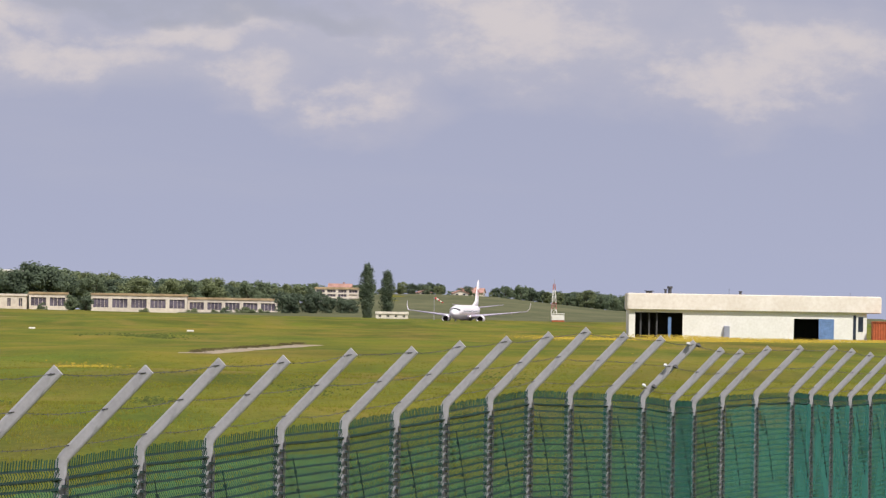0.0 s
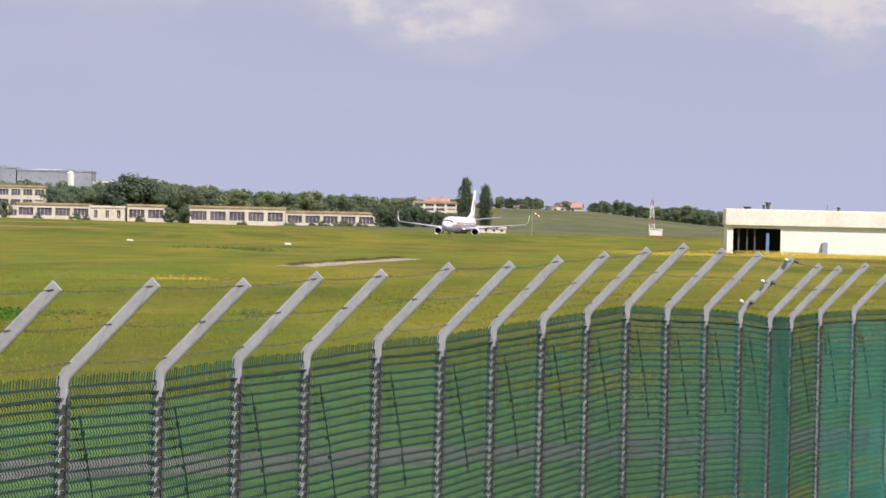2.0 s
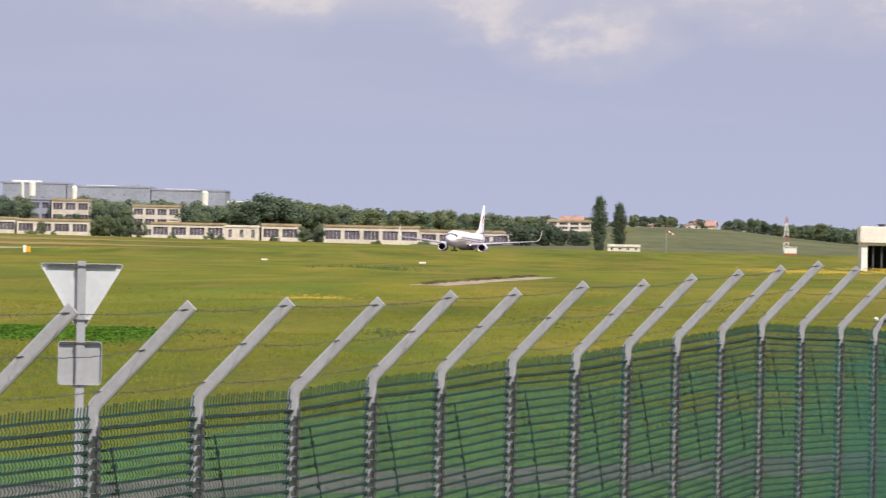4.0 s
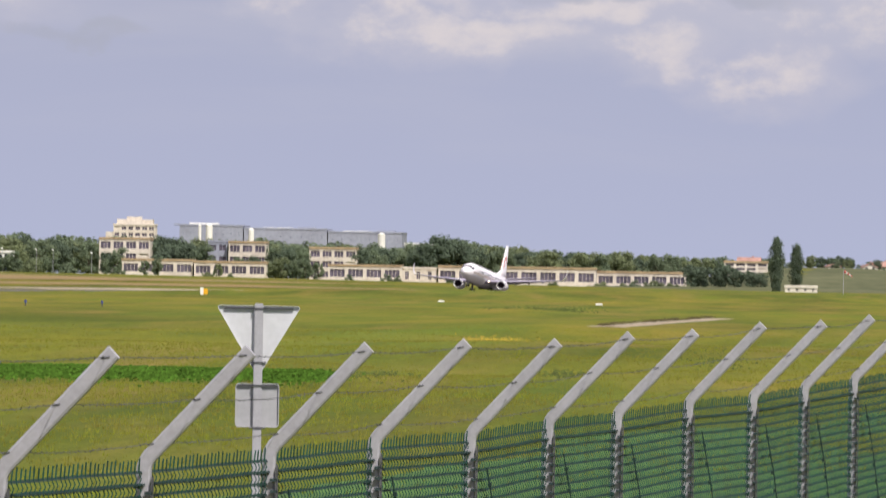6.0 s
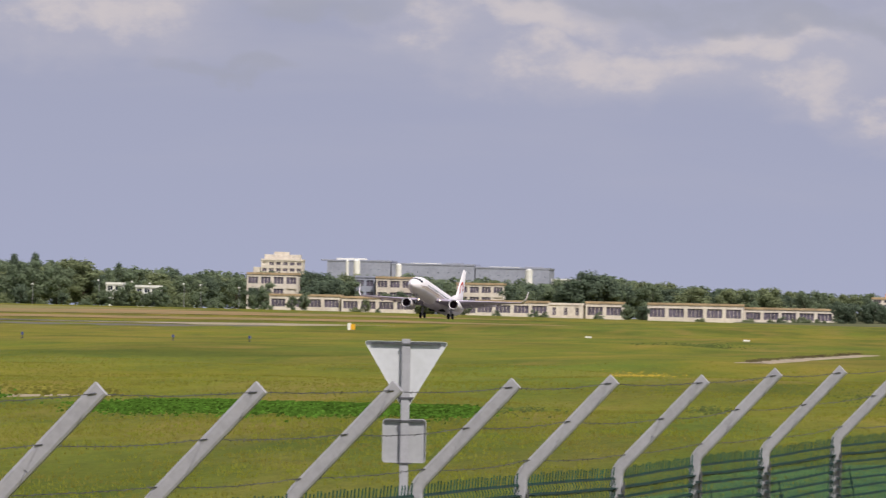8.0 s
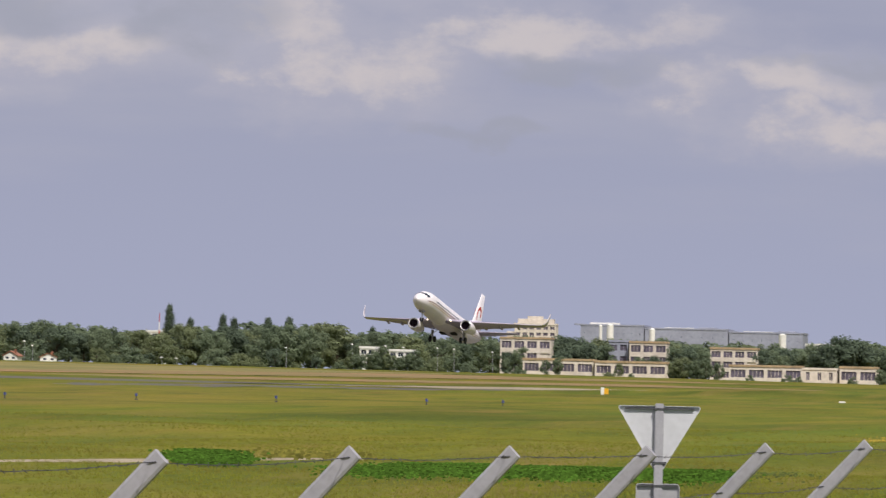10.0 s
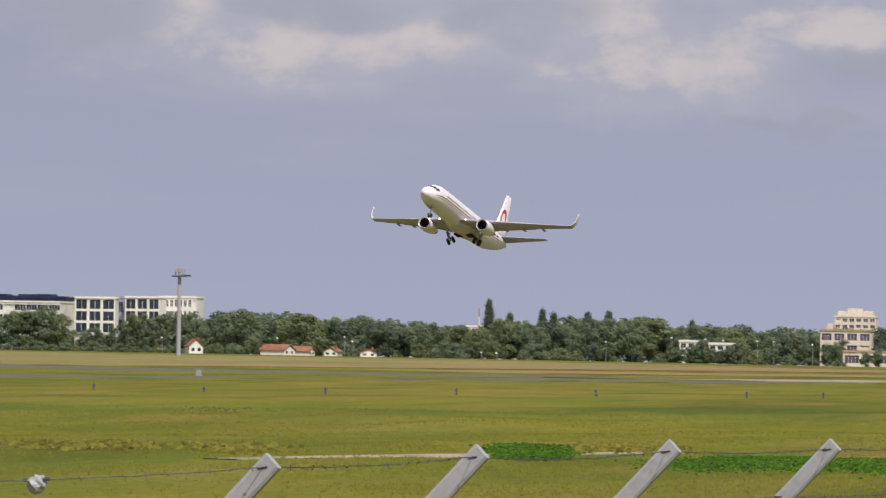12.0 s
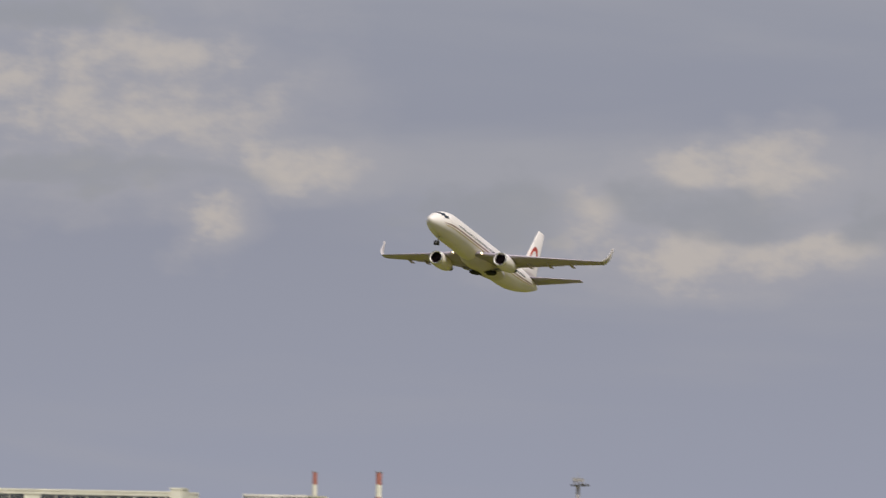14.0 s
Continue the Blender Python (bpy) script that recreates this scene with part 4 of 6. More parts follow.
# terminal side
building("terminal", -3600, -3240, 3000, 119, 4, 12, BRIGHT_WALL, "white terminal block with dark window bands", 30, category="terminal", pier=0.05, band=0.5, lights=3)
building("terminal", -3262, -3241, 2985, 126, 5, 1, BRIGHT_WALL, "white end wall of the terminal block", 12, category="terminal", pier=1.0, band=0.9)
building("apartment_block", -3232, -3180, 3100, 104, 6, 6, BRIGHT_WALL, "plain white slab block", category="apartment block", band=0.55)
PALE_GLASS = material("milky_glazing", (0.36, 0.36, 0.40), 0.3, vary=0.15, scale=0.2)
building("terminal", -3124, -3004, 3060, 117, 2, 14, STAINED, "pale translucent glazed upper hall with a flat roof", 40, category="terminal", pier=0.14, band=0.25, e0=88, glass=PALE_GLASS, lights=2)
building("terminal", -3128, -3000, 3040, 86, 2, 9, STAINED, "pale terraces below the glazed hall", 18, category="terminal", pier=0.06, band=0.5, e0=40, lights=2)
building("terminal", -2996, -2720, 2900, 96, 3, 13, STAINED, "long low hall with pale terraces and dark window bands", 30, category="terminal", e0=40, pier=0.06, band=0.45, lights=3)
_t = building("terminal", -2990, -2709, 2960, 104, 1, 3, NAVY, "long navy blue roof structure", 20, category="terminal", e0=86, pier=0.9, band=0.6, roof=NAVY)
_h, _k = up(104, 2960) - land(-703, 2960), 2960 / FAR
for _a0, _a1, _e in ((-2960, -2810, 107.5), (-2850, -2822, 110), (-2800, -2768, 110), (-2766, -2738, 110.5), (-2736, -2716, 107)):
    roof_box(_t, (_a0 + 2849.5) * _k, (_a1 + 2849.5) * _k, 2, 14, _h + 0.02, up(_e, 2960) - land(-703, 2960), NAVY, "roof_box")
for _n in range(9):                       # plain shapes of a roof sign
    roof_box(_t, (-2916 + 6.6 * _n + 2849.5) * _k, (-2911.5 + 6.6 * _n + 2849.5) * _k, -0.55, -0.3, up(96.5, 2960) - land(-703, 2960), up(101 + 2 * (_n % 3 == 0), 2960) - land(-703, 2960), RED if _n % 4 == 1 else BRIGHT_WALL, "sign_shape")


def arcade():
    """Long covered walk: a deep flat slab on thin columns, with a shaded wall behind."""
    y = 2300.0
    x0, x1 = -3330 * y / FAR, -3020 * y / FAR
    z = land((x0 + x1) / 2, y)
    thing = empty("arcade", Matrix.Translation((x0, y, z)), "long low arcade of thin pale columns under a flat slab", "arcade")
    w, top, under = x1 - x0, up(57, y) - z, up(46, y) - z
    bm = fresh()
    box(bm, -0.3, w + 0.3, -0.4, 9.0, under, top)
    bmesh.ops.bevel(bm, geom=bm.edges[:], offset=0.06, segments=1, affect="EDGES")
    part("slab", bm, STAINED, thing)
    bm = fresh()
    box(bm, 0, w, 7.5, 8.0, -0.5, under - 0.003)
    part("back_wall", bm, GREY_WALL, thing, "grey shaded back wall")
    me = None
    n = 40
    for k in range(n + 1):
        if me is None:
            bm = fresh()
            tube(bm, (0, 0.2, -0.5), (0, 0.2, under - 0.003), 0.24, 8)
            me = part("column", bm, BRIGHT_WALL, thing).data
        else:
            ob = new("column", me)
            ob.parent = thing
            ob.location = (w * k / n, 0, 0)


arcade()
building("shed", -2889, -2787, 2285, 36, 1, 6, PALE_WALL, "low white shed beside the trees", 8, category="shed", pier=0.6, band=0.6)
building("shed", -117, -60, 2180, 0, 1, 4, PALE_WALL, "small pale shed beside the runway", 6, category="shed", pier=0.7, band=0.6)


def chimney(a, y, e1, r):
    x = a * y / FAR
    z = land(x, y)
    thing = empty("chimney", Matrix.Translation((x, y, z)), "tall chimney in red and white bands", "chimney", "banded chimneys")
    h = up(e1, y) - z
    k = 7
    for i in range(k):
        bm = fresh()
        tube(bm, (0, 0, h * i / k + (0.002 if i else -1)), (0, 0, h * (i + 1) / k), r * (1.25 - 0.25 * i / k), 16, r * (1.25 - 0.25 * (i + 1) / k))
        part("band", bm, FADED_RED if i % 2 == 0 else BRIGHT_WALL, thing, smooth=False)
    bm = fresh()
    tube(bm, (0, 0, h + 0.002), (0, 0, h + 0.5), r * 1.12, 16)
    part("rim", bm, GREY_WALL, thing)


chimney(-2990, 3600, 161, 1.25)
chimney(-2870, 3600, 163, 1.6)


def light_mast(a, y, e1):
    x = a * y / FAR
    z = land(x, y)
    thing = empty("light_mast", Matrix.Translation((x, y, z)), "tall grey apron light mast with a platform on top", "light mast")
    h = up(e1, y) - z
    bm = fresh()
    tube(bm, (0, 0, -0.5), (0, 0, h * 0.86), 0.68, 14, 0.5)
    part("shaft", bm, GALV, thing)
    bm = fresh()
    tube(bm, (0, 0, h * 0.86), (0, 0, h * 0.875), 2.3, 14)
    box(bm, 0.5, 3.4, -0.25, 0.25, h * 0.865, h * 0.885)
    part("platform", bm, GALV_DARK, thing)
    for k in range(6):
        bm = fresh()
        c = Vector((1.3 * math.cos(k), 1.3 * math.sin(k), h * 0.93))
        box(bm, c.x - 0.4, c.x + 0.4, c.y - 0.3, c.y + 0.3, c.z - 0.5, c.z + 0.5)
        tube(bm, (c.x, c.y, h * 0.875), (c.x, c.y, c.z - 0.4), 0.1, 6)
        part("floodlight", bm, GALV, thing)
    bm = fresh()
    tube(bm, (0, 0, h * 0.875), (0, 0, h), 0.15, 8, 0.08)
    part("antenna", bm, GALV, thing)


light_mast(-2500, 1950, 168)


def house(a0, a1, y, e1, label, turn=0.0, wall=BRIGHT_WALL, tiles=TILE):
    x0, x1 = a0 * y / FAR, a1 * y / FAR
    x = (x0 + x1) / 2
    z = land(x, y)
    thing = empty("house", Matrix.Translation((x, y, z)) @ pose(0, 0, 0, 0, 0, turn), label, "house", "small houses")
    w, h = (x1 - x0) / 2, up(e1, y) - z
    eave = h * 0.5
    bm = fresh()
    box(bm, -w, w, 0, 9, -0.5, eave)
    rings = [[(-w, yy, eave + 0.002), (w, yy, eave + 0.002), (0, yy, h - 0.25)] for yy in (0.0, 9.0)]
    loft(bm, rings)
    part("wall", bm, wall, thing)
    for s in (-1, 1):
        bm = fresh()
        loft(bm, [[(s * (w + 0.4), yy, eave - 0.2), (0, yy, h - 0.02), (0, yy, h + 0.2), (s * (w + 0.4), yy, eave + 0.05)] for yy in (-0.4, 9.4)])
        part("roof", bm, tiles, thing, "tiled roof slope")
    bm = fresh()
    box(bm, w * 0.3, w * 0.3 + 0.7, 3, 3.7, h * 0.6, h + 0.7)
    part("chimney", bm, tiles, thing)
    for s in (-0.45, 0.45):
        bm = fresh()
        box(bm, s * w - 0.5, s * w + 0.5, -0.06, 0.05, eave * 0.35, eave * 0.8)
        part("window", bm, GLASS, thing)


for _h in ((-2480, -2455, 2180, 33, 20), (-2316, -2276, 2200, 25, 70), (-2270, -2240, 2210, 22, 80), (-2233, -2208, 2200, 22, 0), (-2166, -2136, 2190, 20, 10)):
    house(_h[0], _h[1], _h[2], _h[3], "small white house with an orange tiled roof", _h[4])
for _h in ((-41, -19, 2655, 41, 8), (19, 46, 2655, 42, 5), (57, 90, 2690, 46, 82), (-172, -150, 2690, 50, 78)):
    house(_h[0], _h[1], _h[2], _h[3], "hillside house with a faded pinkish tiled roof", _h[4], PALE_WALL, PINK_TILE)


def hangar():
    """Long flat-roofed whitewashed block with a heavy stained fascia, open bays with blue doors."""
    y = 950.0
    x0, x1 = 331 * y / FAR, 752 * y / FAR
    z = land(40, y) - 0.15
    thing = empty("hangar", Matrix.Translation((x0, y, z)), "long whitewashed flat-roofed hangar with dark open bays", "hangar")
    w, h, d = x1 - x0, up(43, y) - z, 14.0
    hf = up(13, y) - z
    k = y / FAR
    bays = [((342 - 331) * k, (426 - 331) * k, up(9, y) - z), ((623 - 331) * k, (694 - 331) * k, up(2, y) - z)]
    xs = [0.0]
    sections = []
    for b0, b1, top in bays:
        sections += [(xs[-1], b0, 0, 0.35, -0.5, hf), (b0, b1, 0, 0.35, top, hf)]
        xs.append(b1)
    sections += [(xs[-1], w, 0, 0.35, -0.5, hf), (0, 0.35, 0.352, d, -0.5, hf), (w - 0.35, w, 0.352, d, -0.5, hf), (0.352, w - 0.352, d - 0.35, d, -0.5, hf)]
    for section in sections:
        bm = fresh()
        box(bm, *section)
        part("wall", bm, WHITEWASH, thing)
    bm = fresh()
    box(bm, -0.25, w + 2.0, -0.5, d + 0.5, hf + 0.003, h)
    bmesh.ops.bevel(bm, geom=bm.edges[:], offset=0.12, segments=2, affect="EDGES")
    part("fascia", bm, FASCIA, thing, "weathered concrete roof fascia")
    # added wall: the shade deep in the bays is put into its colour
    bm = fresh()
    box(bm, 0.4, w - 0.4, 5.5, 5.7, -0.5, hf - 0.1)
    part("inner_wall", bm, RECESS_SHADE, thing, "dark inner wall")
    b0, b1, top = bays[0]
    for s, m in ((0.12, GALV_DARK), (0.30, GALV_DARK), (0.46, GALV_DARK)):
        bm = fresh()
        xx = b0 + (b1 - b0) * s
        box(bm, xx - 0.12, xx + 0.12, 0.6, 0.8, -0.3, top)
        part("mullion", bm, m, thing)
    bm = fresh()
    xx = b0 + (b1 - b0) * 0.73
    box(bm, xx - 0.22, xx + 0.22, 0.3, 0.5, -0.3, top - 0.6)
    part("door", bm, BLUE, thing, "narrow blue door leaf")
    b0, b1, top = bays[1]
    bm = fresh()
    box(bm, b0 + (b1 - b0) * 0.62, b1, -0.1, -0.01, -0.3, top)
    part("door", bm, BLUE, thing, "pale blue sliding door")
    bm = fresh()
    box(bm, w - 1.9, w - 1.5, -0.06, 0.05, 0.3, hf - 0.3)
    box(bm, w - 1.2, w - 0.5, -0.06, 0.05, 1.5, hf - 0.5)
    part("window", bm, GLASS, thing, "narrow dark windows")
    bm = fresh()
    box(bm, 13.3, 14.1, -0.7, 0, -0.3, 2.0)
    bmesh.ops.bevel(bm, geom=bm.edges[:], offset=0.05, segments=1, affect="EDGES")
    part("meter_box", bm, GREY_WALL, thing)
    for px, ph, pw in ((5.7, 1.0, 0.5), (5.1, 0.6, 0.3), (14.0, 0.8, 0.06), (15.6, 0.5, 0.35), (2.8, 0.35, 0.9), (31, 0.5, 0.05)):
        bm = fresh()
        tube(bm, (px, 1, h - 0.05), (px, 1, h + ph), pw / 2, 8)
        if pw > 0.25:
            tube(bm, (px, 1, h + ph * 0.7), (px, 1, h + ph), pw * 0.75, 8)
        part("roof_vent", bm, GALV_DARK, thing)
    return thing


hangar()


def gate():
    y = 948.0
    x0, x1 = 762 * y / FAR, 900 * y / FAR
    z = land(60, y)
    thing = empty("container", Matrix.Translation((x0, y, z)), "orange-brown steel container beside the hangar", "container")
    bm = fresh()
    n = 60
    w, h = x1 - x0, 2.9
    ring = []
    for i in range(n + 1):
        ring.append((w * i / n, 0.0 if i % 2 else 0.08))
    loft(bm, [[(x, yy, zz) for x, yy in ring] + [(w, 2.4, zz), (0, 2.4, zz)] for zz in (0.0, h)])
    part("shell", bm, RUST, thing)
    bm = fresh()
    box(bm, -0.06, w + 0.06, -0.08, 2.46, h + 0.002, h + 0.14)
    part("top_rail", bm, RUST, thing)


gate()
building("barn", 800, 980, 1150, 32, 1, 6, TILE, "red brick barn behind the hangar", 10, category="barn", roof=TILE, pier=0.8, band=0.6)


def antenna_tower():
    y = 1650.0
    x = 198 * y / FAR
    z = land(x, y)
    thing = empty("antenna_tower", Matrix.Translation((x, y, z)), "slim red and white lattice antenna tower", "antenna tower")
    h = up(56, y) - z
    n = 6
    for i in range(n):
        bm = fresh()
        z0, z1 = h * i / n, h * (i + 1) / n
        w0, w1 = 0.75 - 0.09 * i, 0.75 - 0.09 * (i + 1)
        c0 = [(-w0, -w0), (w0, -w0), (w0, w0), (-w0, w0)]
        c1 = [(-w1, -w1), (w1, -w1), (w1, w1), (-w1, w1)]
        for k in range(4):
            tube(bm, (*c0[k], z0), (*c1[k], z1), 0.09, 5)
            tube(bm, (*c0[k], z0), (*c1[(k + 1) % 4], z1), 0.06, 4)
            tube(bm, (*c1[k], z1), (*c1[(k + 1) % 4], z1), 0.06, 4)
        part("section", bm, FADED_RED if i in (2, 5) else BRIGHT_WALL, thing)
    bm = fresh()
    tube(bm, (0, 0, h), (0, 0, h + 1.2), 0.06, 5)
    part("rod", bm, GALV, thing)
    hut = empty("equipment_hut", Matrix.Translation((205 * y / FAR, y - 4, land(28, y - 4))), "small white equipment hut with an orange base", "hut")
    bm = fresh()
    box(bm, -1.55, 1.55, 0, 2.5, 0.4, 1.9)
    part("body", bm, BRIGHT_WALL, hut)
    bm = fresh()
    box(bm, -1.5, 1.5, 0.05, 2.45, -0.3, 0.398)
    part("base", bm, RUST, hut)
    bm = fresh()
    box(bm, -1.7, 1.7, -0.15, 2.65, 1.902, 2.05)
    part("roof", bm, BRIGHT_WALL, hut)


antenna_tower()


def relay_mast():
    y = 2680.0
    x = -1951 * y / FAR
    thing = empty("relay_mast", Matrix.Translation((x, y, land(x, y))), "thin red and white relay mast above the trees", "mast")
    h = up(96, y) - land(x, y)
    for i in range(6):
        bm = fresh()
        tube(bm, (0, 0, h * i / 6), (0, 0, h * (i + 1) / 6 - 0.002), 0.5 - 0.06 * i, 8, 0.44 - 0.06 * i)
        part("section", bm, RED if i % 2 else BRIGHT_WALL, thing)


relay_mast()


def lamp_post(a, y, e1, head=0.42):
    x = a * y / FAR
    z = land(x, y)
    thing = empty("lamp_post", Matrix.Translation((x, y, z)), "thin pale lamp post with a white head before the trees", "lamp post", "lamp posts before the trees")
    h = up(e1, y) - z
    bm = fresh()
    tube(bm, (0, 0, -0.3), (0, 0, h), 0.08, 6, 0.05)
    part("pole", bm, GALV, thing)
    bm = fresh()
    tube(bm, (-0.2, 0, h + 0.002), (-0.2, 0, h + 0.4), head, 10, head * 0.6)
    part("head", bm, BRIGHT_WALL, thing)


for _l in ((-1541, 2310, 45), (-1509, 2310, 43), (-1448, 2310, 43), (-1418, 2310, 42), (-1349, 2330, 38), (-1601, 2310, 47), (-2530, 2250, 34), (-2318, 2250, 36), (-2180, 2250, 32), (-2195, 2240, 40), (-1945, 2260, 16), (-1918, 2260, 15), (-1720, 2250, 38), (-3085, 2240, 36), (-3065, 2240, 38)):
    lamp_post(*_l)


def windsock():
    y = 2050.0
    x = -14 * y / FAR
    z = land(x, y)
    thing = empty("windsock", Matrix.Translation((x, y, z)), "red and white windsock on a thin pole", "windsock")
    h = 7.0
    bm = fresh()
    tube(bm, (0, 0, -0.3), (0, 0, h), 0.09, 6)
    part("pole", bm, GALV, thing)
    for i in range(5):
        bm = fresh()
        p = Vector((0.2 + 0.5 * i, -0.1, h - 0.2 - 0.3 * i))
        q = p + Vector((0.49, 0, -0.29))
        tube(bm, p, q, 0.36 - 0.04 * i, 10, 0.32 - 0.04 * i)
        part("sock_band", bm, RED if i % 2 == 0 else BRIGHT_WALL, thing)


windsock()


def runway_board():
    y = 990.0
    x = -1150 * y / FAR
    thing = empty("runway_board", Matrix.Translation((x, y, land(x, y))), "small white and yellow runway marker board", "marker board")
    bm = fresh()
    box(bm, -0.35, 0.12, 0, 0.25, 0.05, 1.1)
    part("panel", bm, BRIGHT_WALL, thing)
    bm = fresh()
    box(bm, 0.125, 0.75, 0.02, 0.23, 0.1, 0.95)
    part("panel", bm, YELLOW, thing, "yellow panel")
    for s in (-0.2, 0.5):
        bm = fresh()
        tube(bm, (s, 0.12, -0.2), (s, 0.12, 0.1), 0.05, 6)
        part("foot", bm, GALV, thing)


runway_board()


def kiosk():
    y = 1010.0
    x = -2462 * y / FAR
    thing = empty("equipment_cabinet", Matrix.Translation((x, y, land(x, y))), "small grey runway equipment cabinet", "cabinet")
    bm = fresh()
    box(bm, -0.38, 0.38, 0, 0.6, 0.1, 1.0)
    part("body", bm, GREY_WALL, thing)
    bm = fresh()
    box(bm, -0.45, 0.45, -0.06, 0.66, 1.002, 1.1)
    part("lid", bm, GREY_WALL, thing)
    bm = fresh()
    box(bm, -0.55, 0.55, -0.05, 0.85, -0.2, 0.098)
    part("plinth", bm, CONCRETE, thing)


kiosk()


def edge_light(a, y):
    x = a * y / FAR
    thing = empty("taxiway_light", Matrix.Translation((x, y, land(x, y))), "small blue taxiway edge light on a stalk", "edge light", "taxiway edge lights")
    bm = fresh()
    tube(bm, (0, 0, -0.1), (0, 0, 0.3), 0.05, 6)
    part("stalk", bm, GALV_DARK, thing)
    bm = fresh()
    tube(bm, (0, 0, 0.302), (0, 0, 0.55), 0.13, 10, 0.09)
    part("cap", bm, BLUE_LAMP, thing)
    bm = fresh()
    tube(bm, (0, 0, -0.02), (0, 0, 0.05), 0.14, 10)
    part("base", bm, GALV_DARK, thing)


for _a, _y in ((-2842, 545), (-2655, 540), (-2229, 580), (-1990, 585), (-1737, 590), (-1466, 595), (-1329, 600), (-2452, 560), (-3050, 540)):
    edge_light(_a, _y)


def ground_marker(a, y):
    x = a * y / FAR
    bm = fresh()
    box(bm, -0.42, 0.42, -0.4, 0.4, -0.05, 0.2)
    bmesh.ops.bevel(bm, geom=bm.edges[:], offset=0.06, segments=1, affect="EDGES")
    ob = part("ground_marker", bm, BRIGHT_WALL)
    ob.matrix_basis = Matrix.Translation((x, y, land(x, y)))
    tagged(ob, "low white concrete marker slab in the grass", "marker", "white markers")


for _a, _y in ((-725, 900), (-445, 840)):
    ground_marker(_a, _y)


# ---- trees ----
def crown_mesh(kind, seed, leaves=120):
    """Unit-high crown of many small tilted leaf tufts, gathered in clumps round the limbs."""
    rnd = random.Random(seed)
    verts, faces = [], []
    clumps = []
    if kind == "poplar":
        for k in range(150):
            z = 0.03 + 0.93 * (k + rnd.random()) / 150
            prof = 0.12 * min(1, (z / 0.3) ** 0.5) * min(1, ((1.03 - z) / 0.35) ** 0.6)
            r = prof * rnd.uniform(0.0, 0.9)
            t = k * 2.4 + rnd.uniform(-0.4, 0.4)
            clumps.append((Vector((math.cos(t) * r, math.sin(t) * r, z)), rnd.uniform(0.045, 0.068), 1.4))
    elif kind == "bush":
        for k in range(26):
            t, q = rnd.uniform(0, 6.28), rnd.random() ** 0.5
            clumps.append((Vector((math.cos(t) * q * 0.75, math.sin(t) * q * 0.5, 0.08 + rnd.random() * (1 - q * 0.7) * 0.75)), rnd.uniform(0.12, 0.24), 0.8))
    else:
        for k in range(38):
            z = rnd.uniform(0.10, 0.93)
            prof = 0.40 * math.sin(math.pi * min(1, max(0.12, (z - 0.02) / 0.98))) ** 0.6
            r = prof * rnd.uniform(0.35, 1.0)
            t = rnd.uniform(0, 6.28)
            clumps.append((Vector((math.cos(t) * r, math.sin(t) * r, z)), rnd.uniform(0.08, 0.17), 0.85))
    for c, r, tall in clumps:
        for _ in range(leaves if kind != "poplar" else 80):
            v = Vector((rnd.gauss(0, 1), rnd.gauss(0, 1), rnd.gauss(0, 1))).normalized()
            p = c + Vector((v.x * r, v.y * r, v.z * r * tall)) * rnd.uniform(0.5, 1.08)
            n = (v + Vector((rnd.uniform(-0.35, 0.35), rnd.uniform(-0.35, 0.35), rnd.uniform(0.0, 0.6)))).normalized()
            u = n.orthogonal().normalized()
            w = n.cross(u)
            s = r * rnd.uniform(0.13, 0.29) * (66 / leaves) ** 0.5
            b = len(verts)
            verts.extend((p + u * s, p + w * s * 0.8, p - u * s * 0.9, p - w * s))
            faces.append((b, b + 1, b + 2, b + 3))
    return verts, faces


def tree(kind, seed, mat, label):
    thing = empty("tree", Matrix(), label, "tree", "tree belt")
    rnd = random.Random(seed)
    if kind != "bush":
        bm = fresh()
        tube(bm, (0, 0, -0.03), (0.01, 0, 0.45), 0.022, 7, 0.014)
        for k in range(5):
            t = k * 1.26 + rnd.random()
            r = 0.06 if kind == "poplar" else 0.24
            tube(bm, (0.008, 0, 0.2 + 0.05 * k), (math.cos(t) * r, math.sin(t) * r, 0.45 + 0.07 * k), 0.010, 5, 0.004)
        part("trunk", bm, BARK, thing)
    raw("crown", *crown_mesh(kind, seed), mat, thing)
    return thing


def scaled(x, y, z, h, wide, turn):
    return Matrix.Translation((x, y, z)) @ pose(0, 0, 0, 0, 0, turn) @ Matrix.Diagonal((h * wide, h * wide, h, 1))


def plant(proto, used, a, y, e_top, wide=1.0, rnd=random):
    x = a * y / FAR
    z = land(x, y) - 0.15
    h = up(e_top, y) - z
    m = scaled(x, y, z, h, wide, rnd.uniform(0, 360))
    if not used:
        proto.matrix_basis = m
        used.append(1)
    else:
        c = copy_thing(proto, m)
        c.matrix_basis = m


